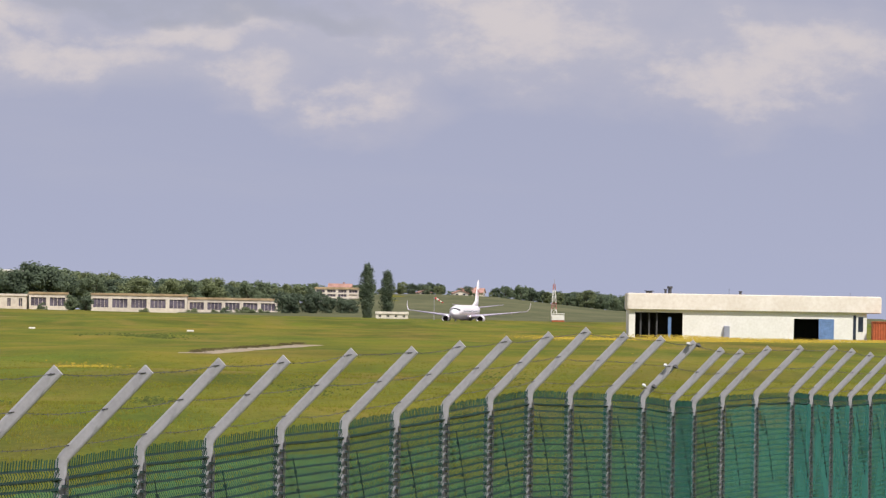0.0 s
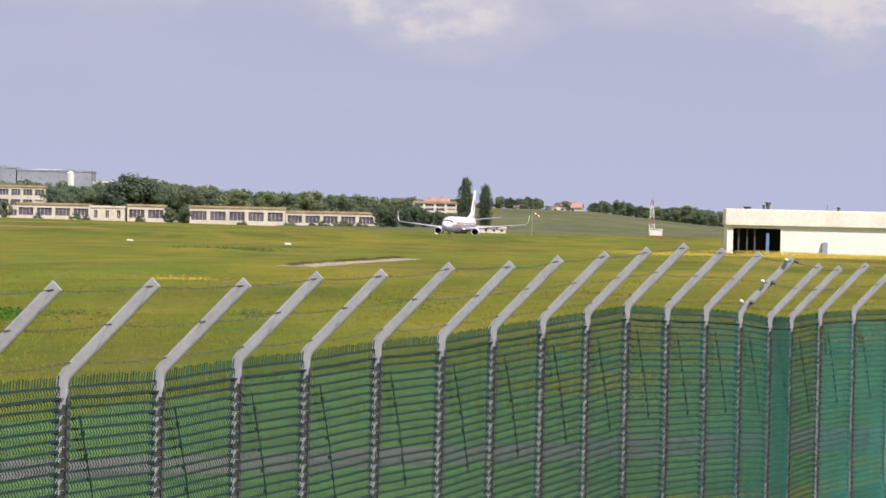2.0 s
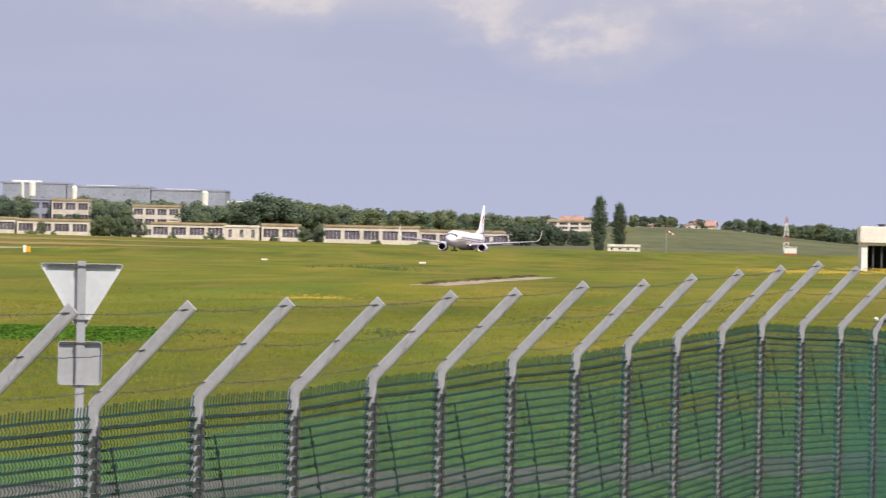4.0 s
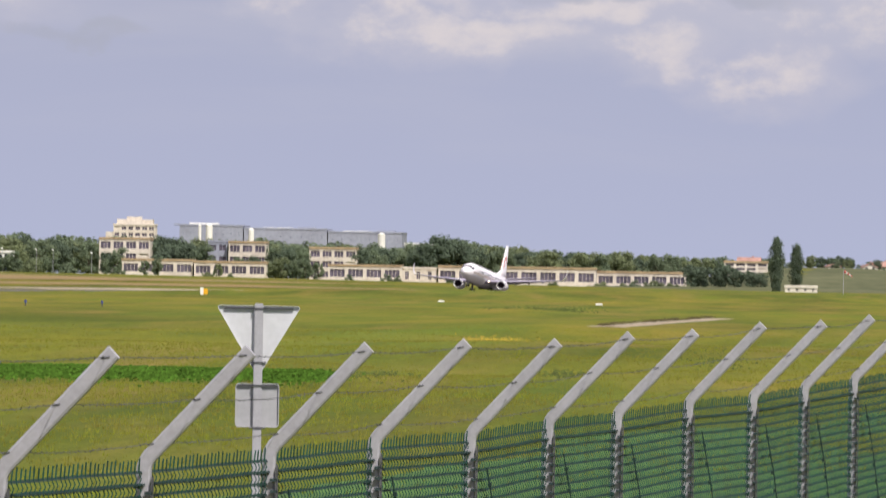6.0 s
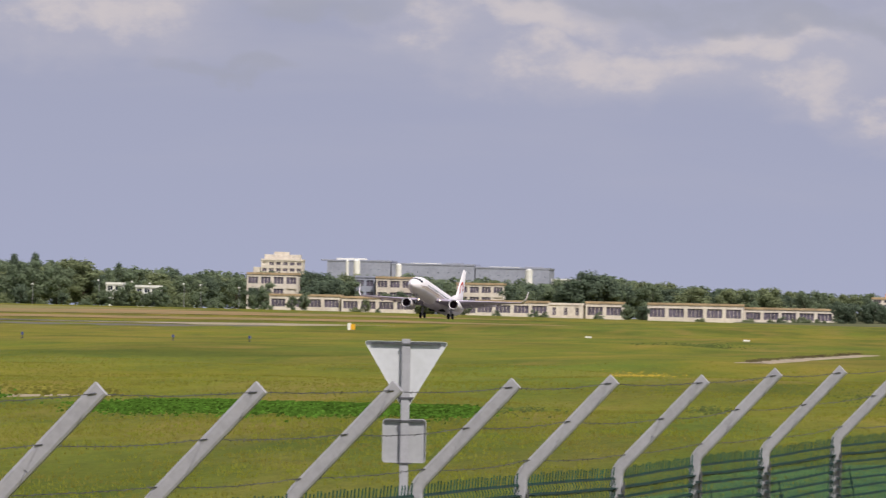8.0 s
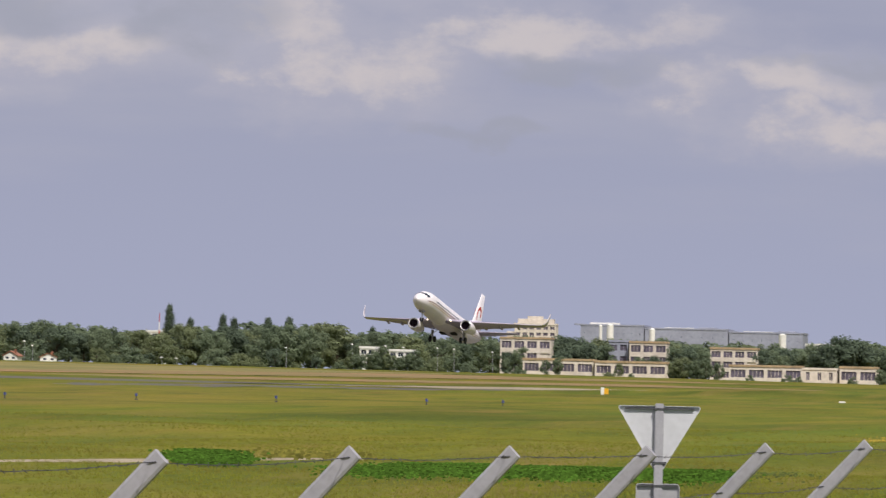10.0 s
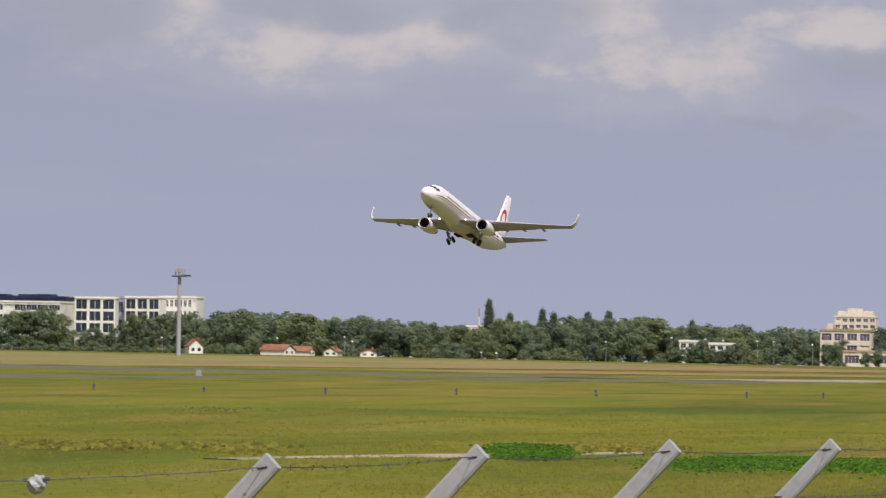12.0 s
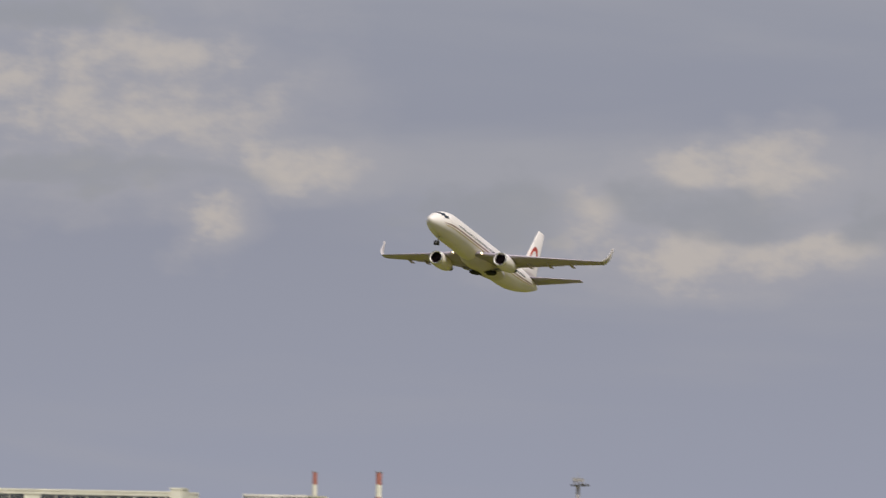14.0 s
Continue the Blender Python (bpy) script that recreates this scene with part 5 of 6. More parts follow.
def build_trees():
    rnd = random.Random(11)
    protos = []
    for k in range(5):
        protos.append((tree("round", 20 + k, (LEAF, LEAF_PALE, LEAF_PALE, LEAF, LEAF_DARK)[k], ("dark green broad-leaved tree in the tree belt", "pale green broad-leaved tree in the tree belt", "pale green broad-leaved tree in the tree belt", "dark green broad-leaved tree in the tree belt", "blackish green tree in the tree belt")[k]), []))
    bushes = [(tree("bush", 40 + k, (LEAF, LEAF_PALE)[k], "low bushy thicket below the taller trees"), []) for k in range(2)]
    poplar = (tree("poplar", 60, LEAF_DARK, "tall slender dark poplar"), [])
    # skyline of the belt: bearing, height of the tree tops
    sky_a = (-3400, -3060, -2830, -2695, -2580, -2413, -2300, -2154, -2020, -1960, -1900, -1836, -1734, -1647, -1510, -1348, -1250, -1180, -1000, -880, -783, -729, -640, -533, -383, -263, -183, -43, 37, 70, 107, 147, 190, 267, 330)
    sky_e = (50, 66, 80, 76, 86, 86, 92, 78, 76, 60, 82, 86, 86, 82, 75, 72, 66, 72, 70, 68, 64, 80, 70, 62, 55, 57, 53, 55, 50, 36, 53, 53, 44, 48, 42)
    a = -3420.0
    while a < 335:
        top = float(np.interp(a, sky_a, sky_e))
        hill = -430 < a < 335
        y = rnd.uniform(2630, 2680) if hill else rnd.uniform(2550, 2620) if a > -1400 else rnd.uniform(2370, 2480)
        dip = -3320 < a < -2500
        plant(*rnd.choice(protos), a, y, (top * rnd.uniform(0.78, 1.06) if not dip else rnd.uniform(24, 50)), rnd.uniform(1.0, 1.4), rnd)
        a += rnd.uniform(15, 29)
    # nearer, lower row in front
    a = -2470.0
    while a < -1370:
        tall = rnd.uniform(16, 24) if -1600 < a < -1480 else rnd.uniform(18, 46)
        plant(*(rnd.choice(bushes) if rnd.random() < 0.5 else rnd.choice(protos)), a, rnd.uniform(2320, 2350), tall, rnd.uniform(0.9, 1.3), rnd)
        a += rnd.uniform(22, 42)
    # bushes before the low blocks
    for a, e in ((-889, 11), (-822, 14), (-802, 11), (-707, 13), (-657, 25), (-630, 24), (-527, 8), (-442, 11), (-402, 8), (-382, 11), (-347, 17), (-317, 11),
                 (-1255, 28), (-1232, 36), (-1140, 15), (-1122, 23), (-1100, 10), (-1026, 30), (-1010, 40), (-990, 34), (-968, 38), (-945, 30), (-1302, 22), (-1325, 30)):
        plant(*(rnd.choice(protos) if e > 22 else rnd.choice(bushes)), a, 2425, e, rnd.uniform(0.8, 1.1), rnd)
    # joined woods behind, which close the belt
    verts, faces = [], []
    base = [crown_mesh("round", 80 + k, 30) for k in range(2)]
    a = -3000.0
    while a < 300:
        y = rnd.uniform(2690, 2760) if a > -430 else rnd.uniform(2640, 2700) if a > -1400 else rnd.uniform(2500, 2560)
        x = a * y / FAR
        z = land(x, y) - 0.3
        e = float(np.interp(a, sky_a, sky_e)) * (rnd.uniform(0.8, 0.98) if a > -2460 else 0.5)
        h = up(e, y) - z
        c, s = math.cos(a), math.sin(a)
        vs, fs = rnd.choice(base)
        b = len(verts)
        verts += [(x + (v.x * c - v.y * s) * h * 1.5, y + (v.x * s + v.y * c) * h * 1.2, z + v.z * h) for v in vs]
        faces += [tuple(i + b for i in f) for f in fs]
        a += rnd.uniform(17, 30)
    tagged(raw("woods", verts, faces, LEAF, kind="stuff"), "continuous dark green woods behind the tree belt", "woods")
    for a, e, w in ((-133, 87, 1.2), (-97, 75, 1.25), (-1932, 112, 0.8), (-1836, 96, 0.9), (-1895, 88, 1.0), (-1815, 90, 1.0), (-1755, 92, 1.0), (-1715, 94, 1.0), (-1566, 79, 1.0)):
        plant(*poplar, a, 2300 if a > -200 else 2420, e, w, rnd)
    # single trees that stand out: bearing, height of the top, width
    for a, e, w in ((-1551, 47, 0.9), (-1490, 42, 1.0), (-3204, 44, 1.3), (-3225, 36, 1.2), (-3078, 68, 1.55), (-3010, 92, 0.95), (-2985, 80, 0.9), (-2924, 68, 1.3), (-2945, 44, 1.0), (-2902, 46, 1.0), (-2835, 70, 1.0), (-2805, 80, 1.1),
                    (-2775, 88, 1.05), (-2745, 91, 1.1), (-2722, 80, 1.0), (-2663, 54, 1.3), (-2640, 46, 1.1), (-2612, 60, 1.1), (-2576, 84, 0.85), (-2558, 74, 0.9), (-2530, 80, 0.9),
                    (-2508, 84, 1.0), (-2485, 86, 1.0)):
        plant(*protos[rnd.choice((0, 1, 3))], a, 2270, e, w, rnd)
    for k in range(21):                     # hedge at the foot of the terminal
        plant(*bushes[k % 2], -3010 + 25 * k, 2262, 24 + (k * 7) % 9, 1.5, rnd)
    for k in range(13):
        plant(*protos[rnd.choice((0, 1, 3))], -1606 + 10 * k, 2270, 27 + (k * 5) % 9, 1.1, rnd)
    for a, e in ((-1545, 44), (-1488, 36), (-1285, 76), (-1262, 73), (-1222, 78), (-1205, 75), (-1180, 66), (-729, 88), (-715, 82), (-700, 78), (-748, 72)):
        plant(*protos[4], a, 2545, e, 1.1, rnd)
    for a, e in ((-1325, 44), (-1302, 52), (-1225, 48), (-1205, 58), (-1180, 60), (-1165, 54), (-1150, 60), (-1085, 38), (-1060, 42), (-1020, 58), (-1000, 62), (-975, 50), (-865, 58), (-845, 56)):
        plant(*protos[rnd.choice((0, 4))], a, 2508, e, 1.0, rnd)
    for a, e in ((-283, 40), (-255, 36), (-235, 34), (-180, 30), (-160, 26), (-222, 42), (-206, 34)):
        plant(*protos[4], a, 2420, e, 1.1, rnd)
    for a, e in ((-70, 50), (-55, 56), (-38, 55), (-22, 58), (-6, 56), (30, 48), (45, 52), (95, 50), (112, 54), (140, 52), (156, 50), (176, 47), (205, 46), (222, 43), (240, 46), (255, 44), (270, 47), (286, 42), (303, 40), (318, 36)):
        plant(*protos[4], a, 2680, e, 1.1, rnd)


build_trees()


# ---- grass and flowers ----
def tufts(name, mat, label, count, area, height, spread, blades=5, seed=1, category="grass"):
    """Loose tufts of blades over a stretch of ground given as bearings and distances."""
    rs = np.random.RandomState(seed)
    verts, faces = [], []
    a0, a1, y0, y1 = area
    for _ in range(count):
        y = math.sqrt(rs.uniform(y0 * y0, y1 * y1))
        x = rs.uniform(a0, a1) * y / FAR
        patch = noise.noise((x / 9, y / 30, seed)) + 0.5 * noise.noise((x / 2.5, y / 8, seed + 7))
        if patch < -0.05 and rs.rand() < 0.8:
            continue
        if rs.rand() < (y - 190) / 240:
            continue
        z = land(x, y) - 0.02
        for _b in range(blades):
            t = rs.uniform(0, 6.283)
            h = height * rs.uniform(0.5, 1.15)
            dx, dy = math.cos(t) * spread, math.sin(t) * spread
            px, py = x + dx * rs.uniform(0.1, 1), y + dy * rs.uniform(0.1, 1)
            w = spread * rs.uniform(0.12, 0.3)
            b = len(verts)
            verts.extend(((px - w, py, z), (px + w, py + w * 0.5, z), (px + dx * 0.7 + w * 0.3, py + dy * 0.5, z + h)))
            faces.append((b, b + 1, b + 2))
    ob = raw(name, verts, faces, mat, kind="stuff")
    return tagged(ob, label, category)


def flowers(name, mat, label, spots, seed, size=0.06, lift=0.3, category="flowers"):
    """Scattered flower heads: small tilted quads on the grass."""
    rs = np.random.RandomState(seed)
    verts, faces = [], []
    for a0, a1, y0, y1, count in spots:
        for _ in range(count):
            u, v = rs.normal(0, 0.26), rs.normal(0, 0.26)
            y = (y0 + y1) / 2 + v * (y1 - y0)
            x = ((a0 + a1) / 2 + u * (a1 - a0)) * y / FAR
            z = land(x, y) + lift * rs.uniform(0.2, 1.2)
            s = size * rs.uniform(0.6, 1.4)
            b = len(verts)
            t = rs.uniform(-0.5, 0.5)
            verts.extend(((x - s, y, z - s * 0.5), (x + s, y + t * s, z - s * 0.4), (x + s * 0.8, y + s, z + s * 0.6), (x - s * 0.7, y + s, z + s * 0.5)))
            faces.append((b, b + 1, b + 2, b + 3))
    ob = raw(name, verts, faces, mat, kind="stuff")
    return tagged(ob, label, category)


def build_meadow():
    tufts("meadow_tufts", BLADES, "short tufts of green and straw-coloured meadow grass", 220000, (-2900, 1000, 90, 430), 0.10, 0.045, 4, 3)
    flowers("weed_patch", WEEDS, "dense dark green patch of broad-leaved weeds", ((-1915, -1805, 201, 215, 8000),), 8, 0.05, 0.22, "weeds")
    rs = random.Random(2)
    blobs = tuple((a - rs.uniform(40, 90), a + rs.uniform(40, 90), 180 + rs.uniform(-4, 4), 199 + rs.uniform(-3, 5), rs.randint(900, 1700)) for a in range(-1545, -930, 52))
    flowers("weed_strip", WEEDS, "long strip of dark green broad-leaved weeds", blobs, 9, 0.042, 0.16, "weeds")
    more = tuple((a, a + rs.uniform(60, 150), y, y + rs.uniform(20, 60), rs.randint(60, 200)) for a, y in ((-930, 182), (-560, 190), (-300, 230), (40, 300), (-2500, 330)))
    flowers("weed_clumps", OLIVE_WEEDS, "scattered olive clumps of weeds in the meadow", more, 10, 0.04, 0.12, "weeds")
    flowers("ridge_weeds", OLIVE_WEEDS, "darker weeds along a low ridge in the grass", ((-600, -480, 640, 700, 260), (-545, -455, 690, 740, 200)), 14, 0.08, 0.2, "weeds")
    edge = tuple((-445 + 20 * k, -420 + 20 * k, 452 + 15 * k, 462 + 15 * k, 50 if k in (2, 3, 7) else 190) for k in range(10))
    flowers("track_weeds", DRY_WEEDS, "brown weeds along the edge of the concrete track", edge, 15, 0.04, 0.16, "weeds")
    flowers("brown_weeds", ROUGH_WEEDS, "brownish rough weeds beside the track", ((-2800, -2560, 188, 200, 900), (-2500, -2300, 190, 205, 260), (-1780, -1560, 214, 226, 300)), 12, 0.07, 0.2, "weeds")
    flowers("yellow_flowers", PETALS, "patches of yellow meadow flowers", ((-690, -575, 325, 355, 420), (180, 460, 780, 860, 300), (300, 800, 560, 800, 300)), 4, 0.035, 0.18)
    flowers("flower_bank", PETALS, "dense bank of yellow flowers before the hangar", ((280, 620, 820, 945, 6500), (520, 1000, 820, 945, 6500), (130, 380, 800, 900, 1400)), 6, 0.05, 0.28)


build_meadow()


# ---- airliner ----
def superring(x, zc, ry, rz, n=28):
    return [(x, ry * math.sin(2 * math.pi * i / n), zc + rz * math.cos(2 * math.pi * i / n)) for i in range(n)]


# stations along the fuselage: x from the main wheels, centre height, half width, half height
BODY = ((19.55, 2.95, 0.05, 0.05), (19.35, 2.96, 0.42, 0.40), (18.9, 3.0, 0.80, 0.76), (18.2, 3.08, 1.16, 1.12), (17.2, 3.2, 1.48, 1.47), (16.0, 3.32, 1.73, 1.76),
        (14.4, 3.38, 1.86, 1.95), (12.0, 3.4, 1.88, 2.0), (-6.0, 3.4, 1.88, 2.0), (-9.0, 3.5, 1.82, 1.9), (-12.0, 3.78, 1.55, 1.6), (-15.0, 4.15, 1.05, 1.16), (-17.0, 4.45, 0.62, 0.74), (-18.2, 4.6, 0.30, 0.40), (-18.5, 4.65, 0.12, 0.2))


def body_at(x):
    xs = [s[0] for s in BODY][::-1]
    return [float(np.interp(x, xs, [s[k] for s in BODY][::-1])) for k in (1, 2, 3)]


def skin_patch(bm, x0, x1, t0, t1, side, lift=0.015, n=6):
    """Patch lying on the fuselage between two stations and two angles from the top."""
    rows = []
    for i in range(n + 1):
        x = x0 + (x1 - x0) * i / n
        zc, ry, rz = body_at(x)
        rows.append([(x, side * (ry + lift) * math.sin(radians(t)), zc + (rz + lift) * math.cos(radians(t))) for t in (t0, (t0 + t1) / 2, t1)])
    loft(bm, rows, closed=False, caps=False)


def foil(chord, thick, n=9):
    """Closed wing section, x from 0 (nose) back to -chord, z up."""
    top, low = [], []
    for i in range(n):
        s = (1 - math.cos(math.pi * i / (n - 1))) / 2
        t = thick * chord * 5 * (0.2969 * math.sqrt(s) - 0.126 * s - 0.3516 * s * s + 0.2843 * s ** 3 - 0.1015 * s ** 4)
        camber = 0.018 * chord * math.sin(math.pi * s)
        top.append((-s * chord, camber + t))
        low.append((-s * chord, camber - t * 0.9))
    return top + low[-2:0:-1]


def surface(bm, stations, upright=False):
    """Wing-like solid through (span, nose x, height, chord, thickness) stations."""
    rings = []
    for s, x, z, c, t in stations:
        pts = foil(c, t)
        if upright:
            rings.append([(x + px, pz, s) for px, pz in pts])
        else:
            rings.append([(x + px, s, z + pz) for px, pz in pts])
    loft(bm, rings)


def airliner():
    thing = empty("airliner", Matrix(), "white twin-engined airliner with a red ring on its fin", "airliner")
    bm = fresh()
    loft(bm, [superring(*s) for s in BODY])
    part("fuselage", bm, PAINT, thing, "white fuselage", smooth=True)
    # belly fairing
    bm = fresh()
    loft(bm, [superring(x, 2.15, r, q, 20) for x, r, q in ((6.5, 0.3, 0.3), (5.5, 1.5, 0.75), (3.5, 1.98, 0.98), (-2.0, 1.98, 0.98), (-4.5, 1.4, 0.7), (-6.0, 0.3, 0.3))])
    part("belly_fairing", bm, BELLY, thing, "pale grey wing root fairing", smooth=True)
    # cockpit glazing
    for side in (-1, 1):
        for x0, x1, t0, t1 in ((18.15, 17.45, 1, 29), (17.95, 17.1, 30, 50), (17.6, 16.7, 51, 68)):
            bm = fresh()
            skin_patch(bm, x0, x1, t0, t1, side, 0.02, 3)
            part("cockpit_window", bm, GLASS, thing)
        bm = fresh()
        skin_patch(bm, 17.6, -14.5, 92, 97, side, 0.012, 40)
        part("stripe", bm, CHEAT, thing, "maroon stripe along the side")
        bm = fresh()
        skin_patch(bm, 17.2, -14.5, 103, 106, side, 0.012, 40)
        part("stripe", bm, GOLD, thing, "thin gold stripe")
        bm = fresh()
        for k in range(46):
            x = 13.8 - 0.54 * k
            zc, ry, rz = body_at(x)
            t0, t1 = 76, 85
            q = [(x + dx, side * (ry + 0.02) * math.sin(radians(t)), zc + (rz + 0.02) * math.cos(radians(t))) for dx, t in ((0, t0), (0.26, t0), (0.26, t1), (0, t1))]
            bm.faces.new([bm.verts.new(p) for p in q])
        part("cabin_windows", bm, GLASS, thing, kind="stuff")
        for x in (15.2, -11.0):
            bm = fresh()
            for xa, xb, ta, tb in ((x, x + 0.05, 62, 100), (x + 0.86, x + 0.91, 62, 100)):
                skin_patch(bm, xa, xb, ta, tb, side, 0.018, 1)
            part("door_outline", bm, BELLY, thing)
    for side in (-1, 1):
        # wing with winglet
        bm = fresh()
        surface(bm, [(side * s, x, z, c, t) for s, x, z, c, t in ((1.2, 6.6, 2.15, 8.2, 0.13), (5.0, 4.55, 2.55, 5.3, 0.12), (10.5, 1.7, 3.15, 3.5, 0.11), (16.6, -1.5, 3.85, 1.75, 0.10))])
        wing = part("wing", bm, WING, thing, "swept grey wing", smooth=True)
        bm = fresh()
        rings = []
        for k in range(7):
            s = k / 6
            ang = radians(5 + 75 * min(1, s * 2.2))
            yy = 16.6 + 0.5 * min(1, s * 2.2) + 0.25 * s
            zz = 3.87 + 2.55 * s ** 1.35
            ch = 1.70 - 1.2 * s
            xx = -1.52 - 1.9 * s
            rings.append([(xx + px, side * (yy - pz * math.sin(ang)), zz + pz * math.cos(ang)) for px, pz in foil(ch, 0.09, 7)])
        loft(bm, rings)
        part("winglet", bm, BELLY, wing, "upswept pale grey winglet", smooth=True)
        for s, x in ((6.6, -0.6), (9.3, -1.2), (12.2, -2.1)):
            bm = fresh()
            z = 2.05 + 0.125 * s
            loft(bm, [[(x + dx, side * s + r * math.sin(q * math.pi / 4), z - 0.32 + dz + r * 1.2 * math.cos(q * math.pi / 4)) for q in range(8)] for dx, r, dz in ((1.4, 0.03, 0.15), (0.8, 0.17, 0.05), (-0.4, 0.2, 0.0), (-1.5, 0.03, 0.1))])
            part("flap_fairing", bm, WING, wing, smooth=True)
        bm = fresh()
        loft(bm, [[(x + dx, side * s, z + dz) for dx, dz in ((0, 0), (-c * 0.55, -0.10 * c), (-c * 0.56, -0.12 * c), (-0.05, -0.10))] for s, x, z, c in ((2.1, -1.3, 2.2, 1.0), (5.2, -0.62, 2.58, 0.9), (11.2, -1.7, 3.25, 0.6))])
        part("flap", bm, WING, wing, "lowered trailing flap")
        # engine
        bm = fresh()
        c = Vector((0, side * 4.83, 1.62))
        prof = ((5.55, 0.80), (5.70, 0.86), (5.72, 0.95), (5.6, 1.02), (5.0, 1.10), (4.0, 1.12), (2.6, 1.0), (1.6, 0.80), (1.55, 0.72), (3.0, 0.72))

        def ring(x, r, n=24):
            flat = 0.95
            return [(x, c.y + r * math.sin(2 * math.pi * i / n), c.z + r * flat * math.cos(2 * math.pi * i / n)) for i in range(n)]

        loft(bm, [ring(x, r) for x, r in prof], caps=False)
        eng = part("engine", bm, PAINT, thing, "white engine nacelle", smooth=True)
        bm = fresh()
        loft(bm, [ring(x, r) for x, r in ((5.40, 0.795), (5.55, 0.81), (5.725, 0.87), (5.745, 0.93), (5.70, 0.995), (5.58, 1.03))], caps=False)
        part("inlet_lip", bm, BARE, eng, "bright metal inlet lip", smooth=True)
        bm = fresh()
        loft(bm, [ring(5.55, 0.80), ring(4.75, 0.78), ring(4.70, 0.02)], caps=False)
        for k in range(22):
            t = 2 * math.pi * k / 22
            q = [(4.78 + dx, c.y + r * math.sin(t + dt), c.z + r * 0.95 * math.cos(t + dt)) for r, dt, dx in ((0.2, 0, 0), (0.76, -0.05, 0.05), (0.76, 0.1, -0.02), (0.2, 0.16, -0.02))]
            bm.faces.new([bm.verts.new(p) for p in q])
        part("fan", bm, FAN, eng, "dark fan inside the inlet")
        bm = fresh()
        loft(bm, [ring(x, r, 14) for x, r in ((5.05, 0.02), (4.95, 0.13), (4.78, 0.22))], caps=False)
        part("spinner", bm, FAN, eng, smooth=True)
        bm = fresh()
        loft(bm, [ring(x, r, 18) for x, r in ((2.2, 0.62), (1.0, 0.52), (0.4, 0.40), (-0.3, 0.06))])
        part("exhaust_cone", bm, GALV_DARK, eng, smooth=True)
        bm = fresh()
        loft(bm, [[(x, c.y + w, z) for w, z in ((-0.16, z0), (0.16, z0), (0.16, z1), (-0.16, z1))] for x, z0, z1 in ((4.9, 2.5, 2.72), (3.2, 2.3, 2.9), (1.0, 2.1, 2.6))])
        part("pylon", bm, BELLY, eng)
        # tailplane
        bm = fresh()
        surface(bm, [(side * s, x, z, cc, 0.09) for s, x, z, cc in ((0.4, -13.2, 4.75, 4.2), (7.15, -17.0, 5.65, 1.35))])
        part("tailplane", bm, WING, thing, "grey swept tailplane", smooth=True)
        # landing light in the wing root
        bm = fresh()
        tube(bm, (6.02, side * 2.15, 2.25), (6.10, side * 2.15, 2.25), 0.12, 12)
        part("landing_light", bm, LAMP, thing, "glowing landing light")
    bm = fresh()
    surface(bm, [(5.0, -10.6, 0, 7.0, 0.085), (6.2, -12.4, 0, 5.6, 0.09), (12.45, -16.35, 0, 2.2, 0.085)], upright=True)
    fin = part("fin", bm, PAINT, thing, "white swept fin", smooth=True)
    bm = fresh()
    surface(bm, [(4.7, -4.8, 0, 7.0, 0.03), (5.45, -8.6, 0, 3.4, 0.05), (6.5, -11.9, 0, 1.2, 0.05)], upright=True)
    part("dorsal_fin", bm, PAINT, fin, smooth=True)
    for side in (-1, 1):         # plain red ring and green patch on the fin
        bm = fresh()
        n = 20
        rows = []
        for i in range(n + 1):
            t = radians(-100 + 250 * i / n)
            rows.append([(-15.4 - 0.36 * (8.3 + r * math.cos(t) - 8.3) + r * math.sin(t) * 0.85, side * (0.27 - 0.016 * (r * math.cos(t))), 8.3 + r * 1.15 * math.cos(t)) for r in (0.85, 1.4)])
        loft(bm, rows, closed=False, caps=False)
        part("ring_mark", bm, RED, fin, "red ring painted on the fin")

    def wheel(parent, x, y, z, r, w):
        bm = fresh()
        n = 18
        loft(bm, [[(x + rr * math.sin(2 * math.pi * i / n), y + dy, z + rr * math.cos(2 * math.pi * i / n)) for i in range(n)] for dy, rr in ((-w, r * 0.7), (-w, r * 0.9), (-w * 0.6, r), (w * 0.6, r), (w, r * 0.9), (w, r * 0.7))])
        part("wheel", bm, TYRE, parent, "black tyre")

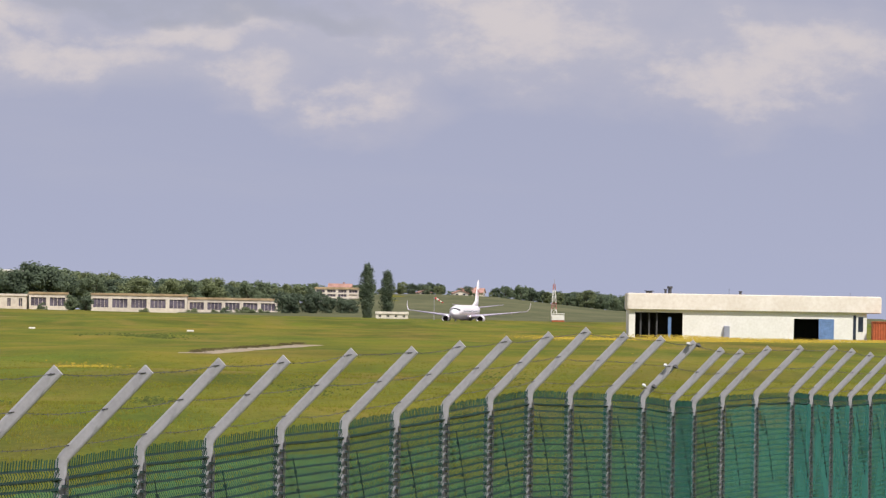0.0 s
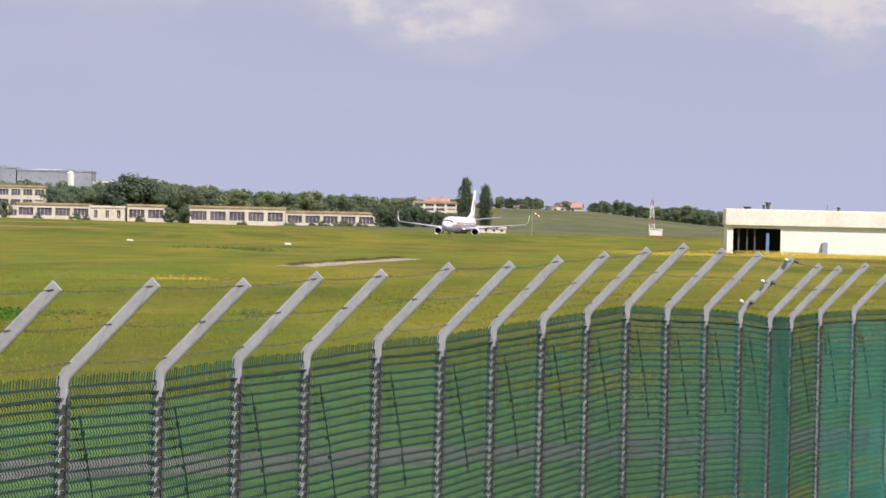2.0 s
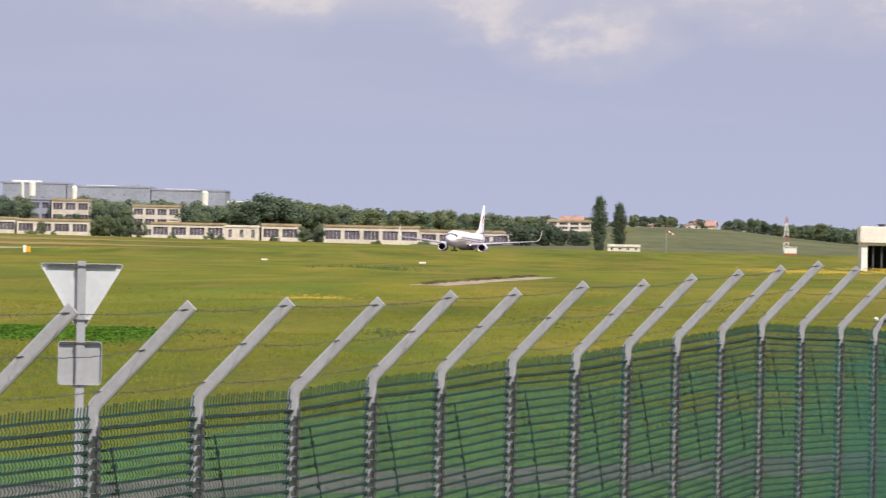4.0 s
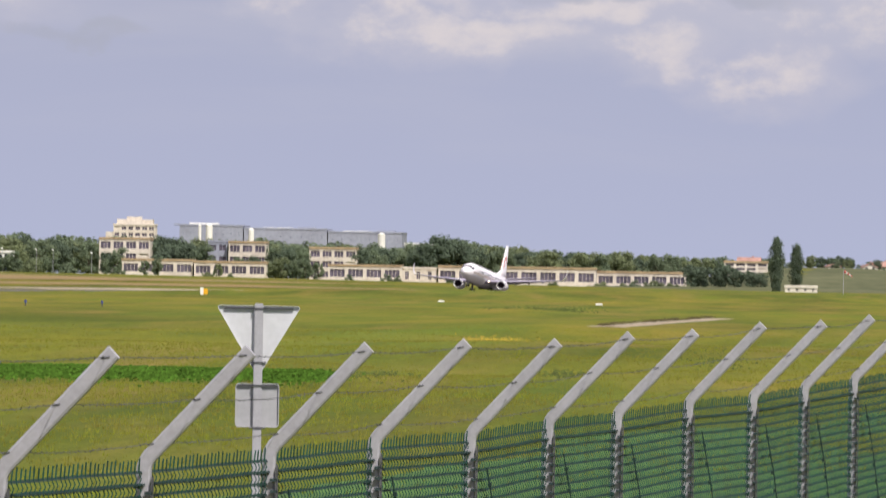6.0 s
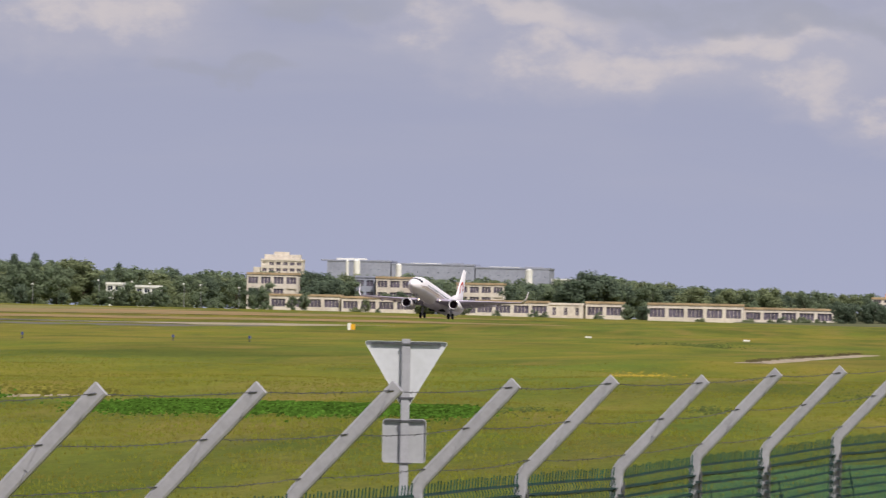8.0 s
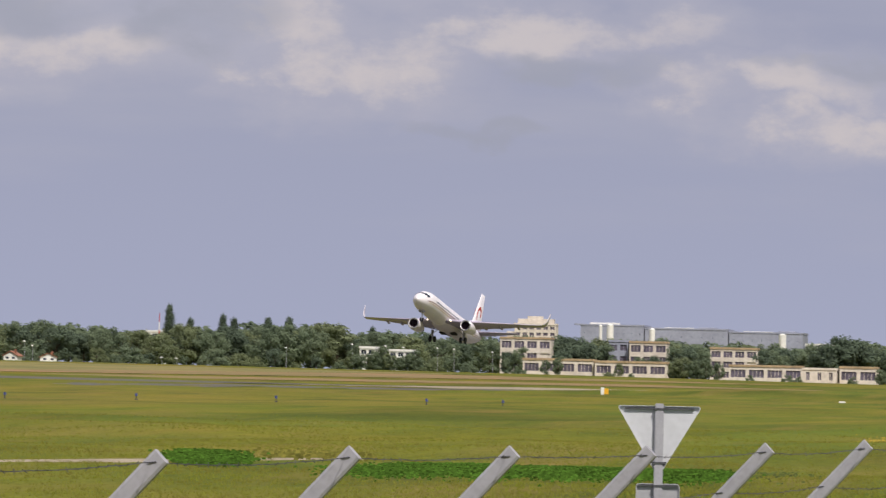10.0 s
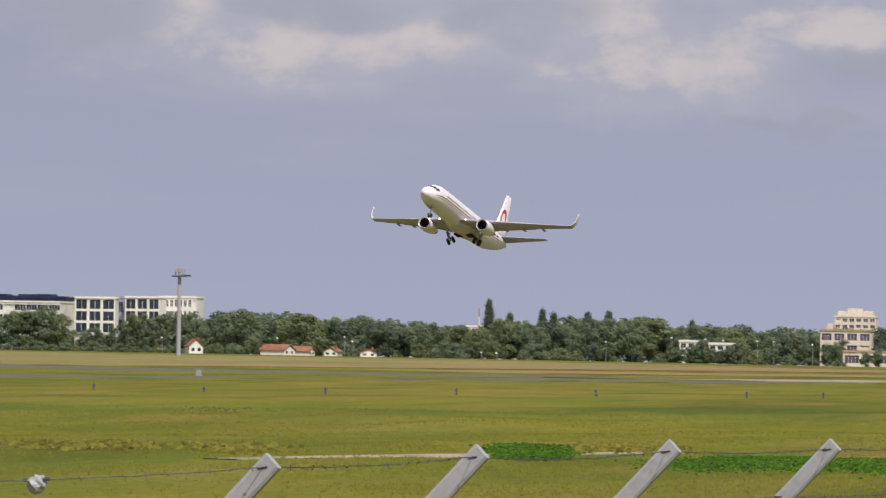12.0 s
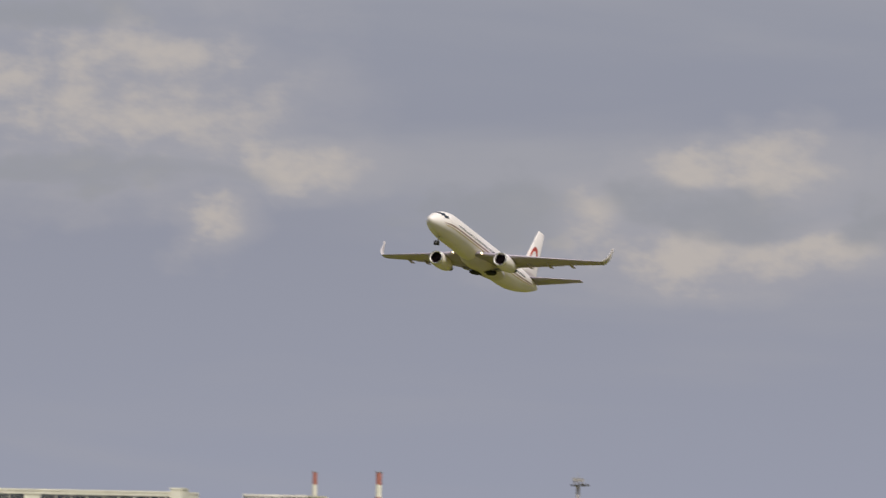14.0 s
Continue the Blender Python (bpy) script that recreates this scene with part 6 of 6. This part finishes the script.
    for x0, x1, y0, y1 in ((-0.9, 0.9, 0.35, 1.6), (-0.9, 0.9, -1.6, -0.35)):      # solid near-black blocks, coloured as the shade in the open wheel wells
        bm = fresh()
        box(bm, x0, x1, y0, y1, 1.12, 1.4)
        bmesh.ops.bevel(bm, geom=bm.edges[:], offset=0.12, segments=2, affect="EDGES")
        part("wheel_well", bm, RECESS_SHADE, thing, "dark open wheel well")
    gears = {}
    for key, pivot, wheels, r in (("nose", (15.6, 0, 2.0), (-0.2, 0.2), 0.34), ("right", (0.0, -2.86, 2.05), (-0.43, 0.43), 0.56), ("left", (0.0, 2.86, 2.05), (-0.43, 0.43), 0.56)):
        bm = fresh()
        h = pivot[2] - r
        tube(bm, (0, 0, 0.2), (0, 0, -h), 0.13 if key != "nose" else 0.09, 8)
        tube(bm, (0, -0.45 if key != "nose" else -0.2, -h), (0, 0.45 if key != "nose" else 0.2, -h), 0.08, 8)
        s = 1 if key == "left" else -1
        if key != "nose":
            tube(bm, (0.15, 0, -0.5), (0.15, -s * 1.0, 0.25), 0.07, 6)
            box(bm, -0.35, 0.35, s * 0.2, s * 0.24, -1.0, 0.2)
        else:
            tube(bm, (0, 0, -0.7), (0.9, 0, 0.2), 0.06, 6)
            for q in (-0.36, 0.34):
                box(bm, -0.2, 1.2, q, q + 0.02, -0.45, 0.2)
        g = part("nose_gear" if key == "nose" else "main_gear", bm, GALV, thing, "landing gear leg with twin wheels")
        for q in wheels:
            wheel(g, 0, q, -h, r, 0.16 if key != "nose" else 0.11)
        g.location = pivot
        gears[key] = (g, pivot)
    return thing, gears


PLANE, GEARS = airliner()


def motions():
    """The take-off run, rotation, climb and retraction of the gear."""
    rows = []
    for t, s, z, pitch, bank in FLIGHT:
        p = RUNWAY_AT + RUNWAY_DIR * s
        rows.append((t, pose(p.x, p.y, z + 0.05, 0, 0, NOSE_HEADING) @ pose(0, 0, 0, 0, -pitch, 0) @ pose(0, 0, 0, bank, 0, 0)))
    walk(PLANE, rows)
    for key, (g, p) in GEARS.items():
        turn = []
        for t, k, drop in GEAR_TURN:
            if key == "nose":
                turn.append((t, pose(p[0], p[1], p[2] - drop * 0.6, 0, -k * 0.35, 0)))
            else:
                turn.append((t, pose(p[0], p[1], p[2] - drop, (k if key == "right" else -k), 0, 0)))
        walk(g, turn)


motions()
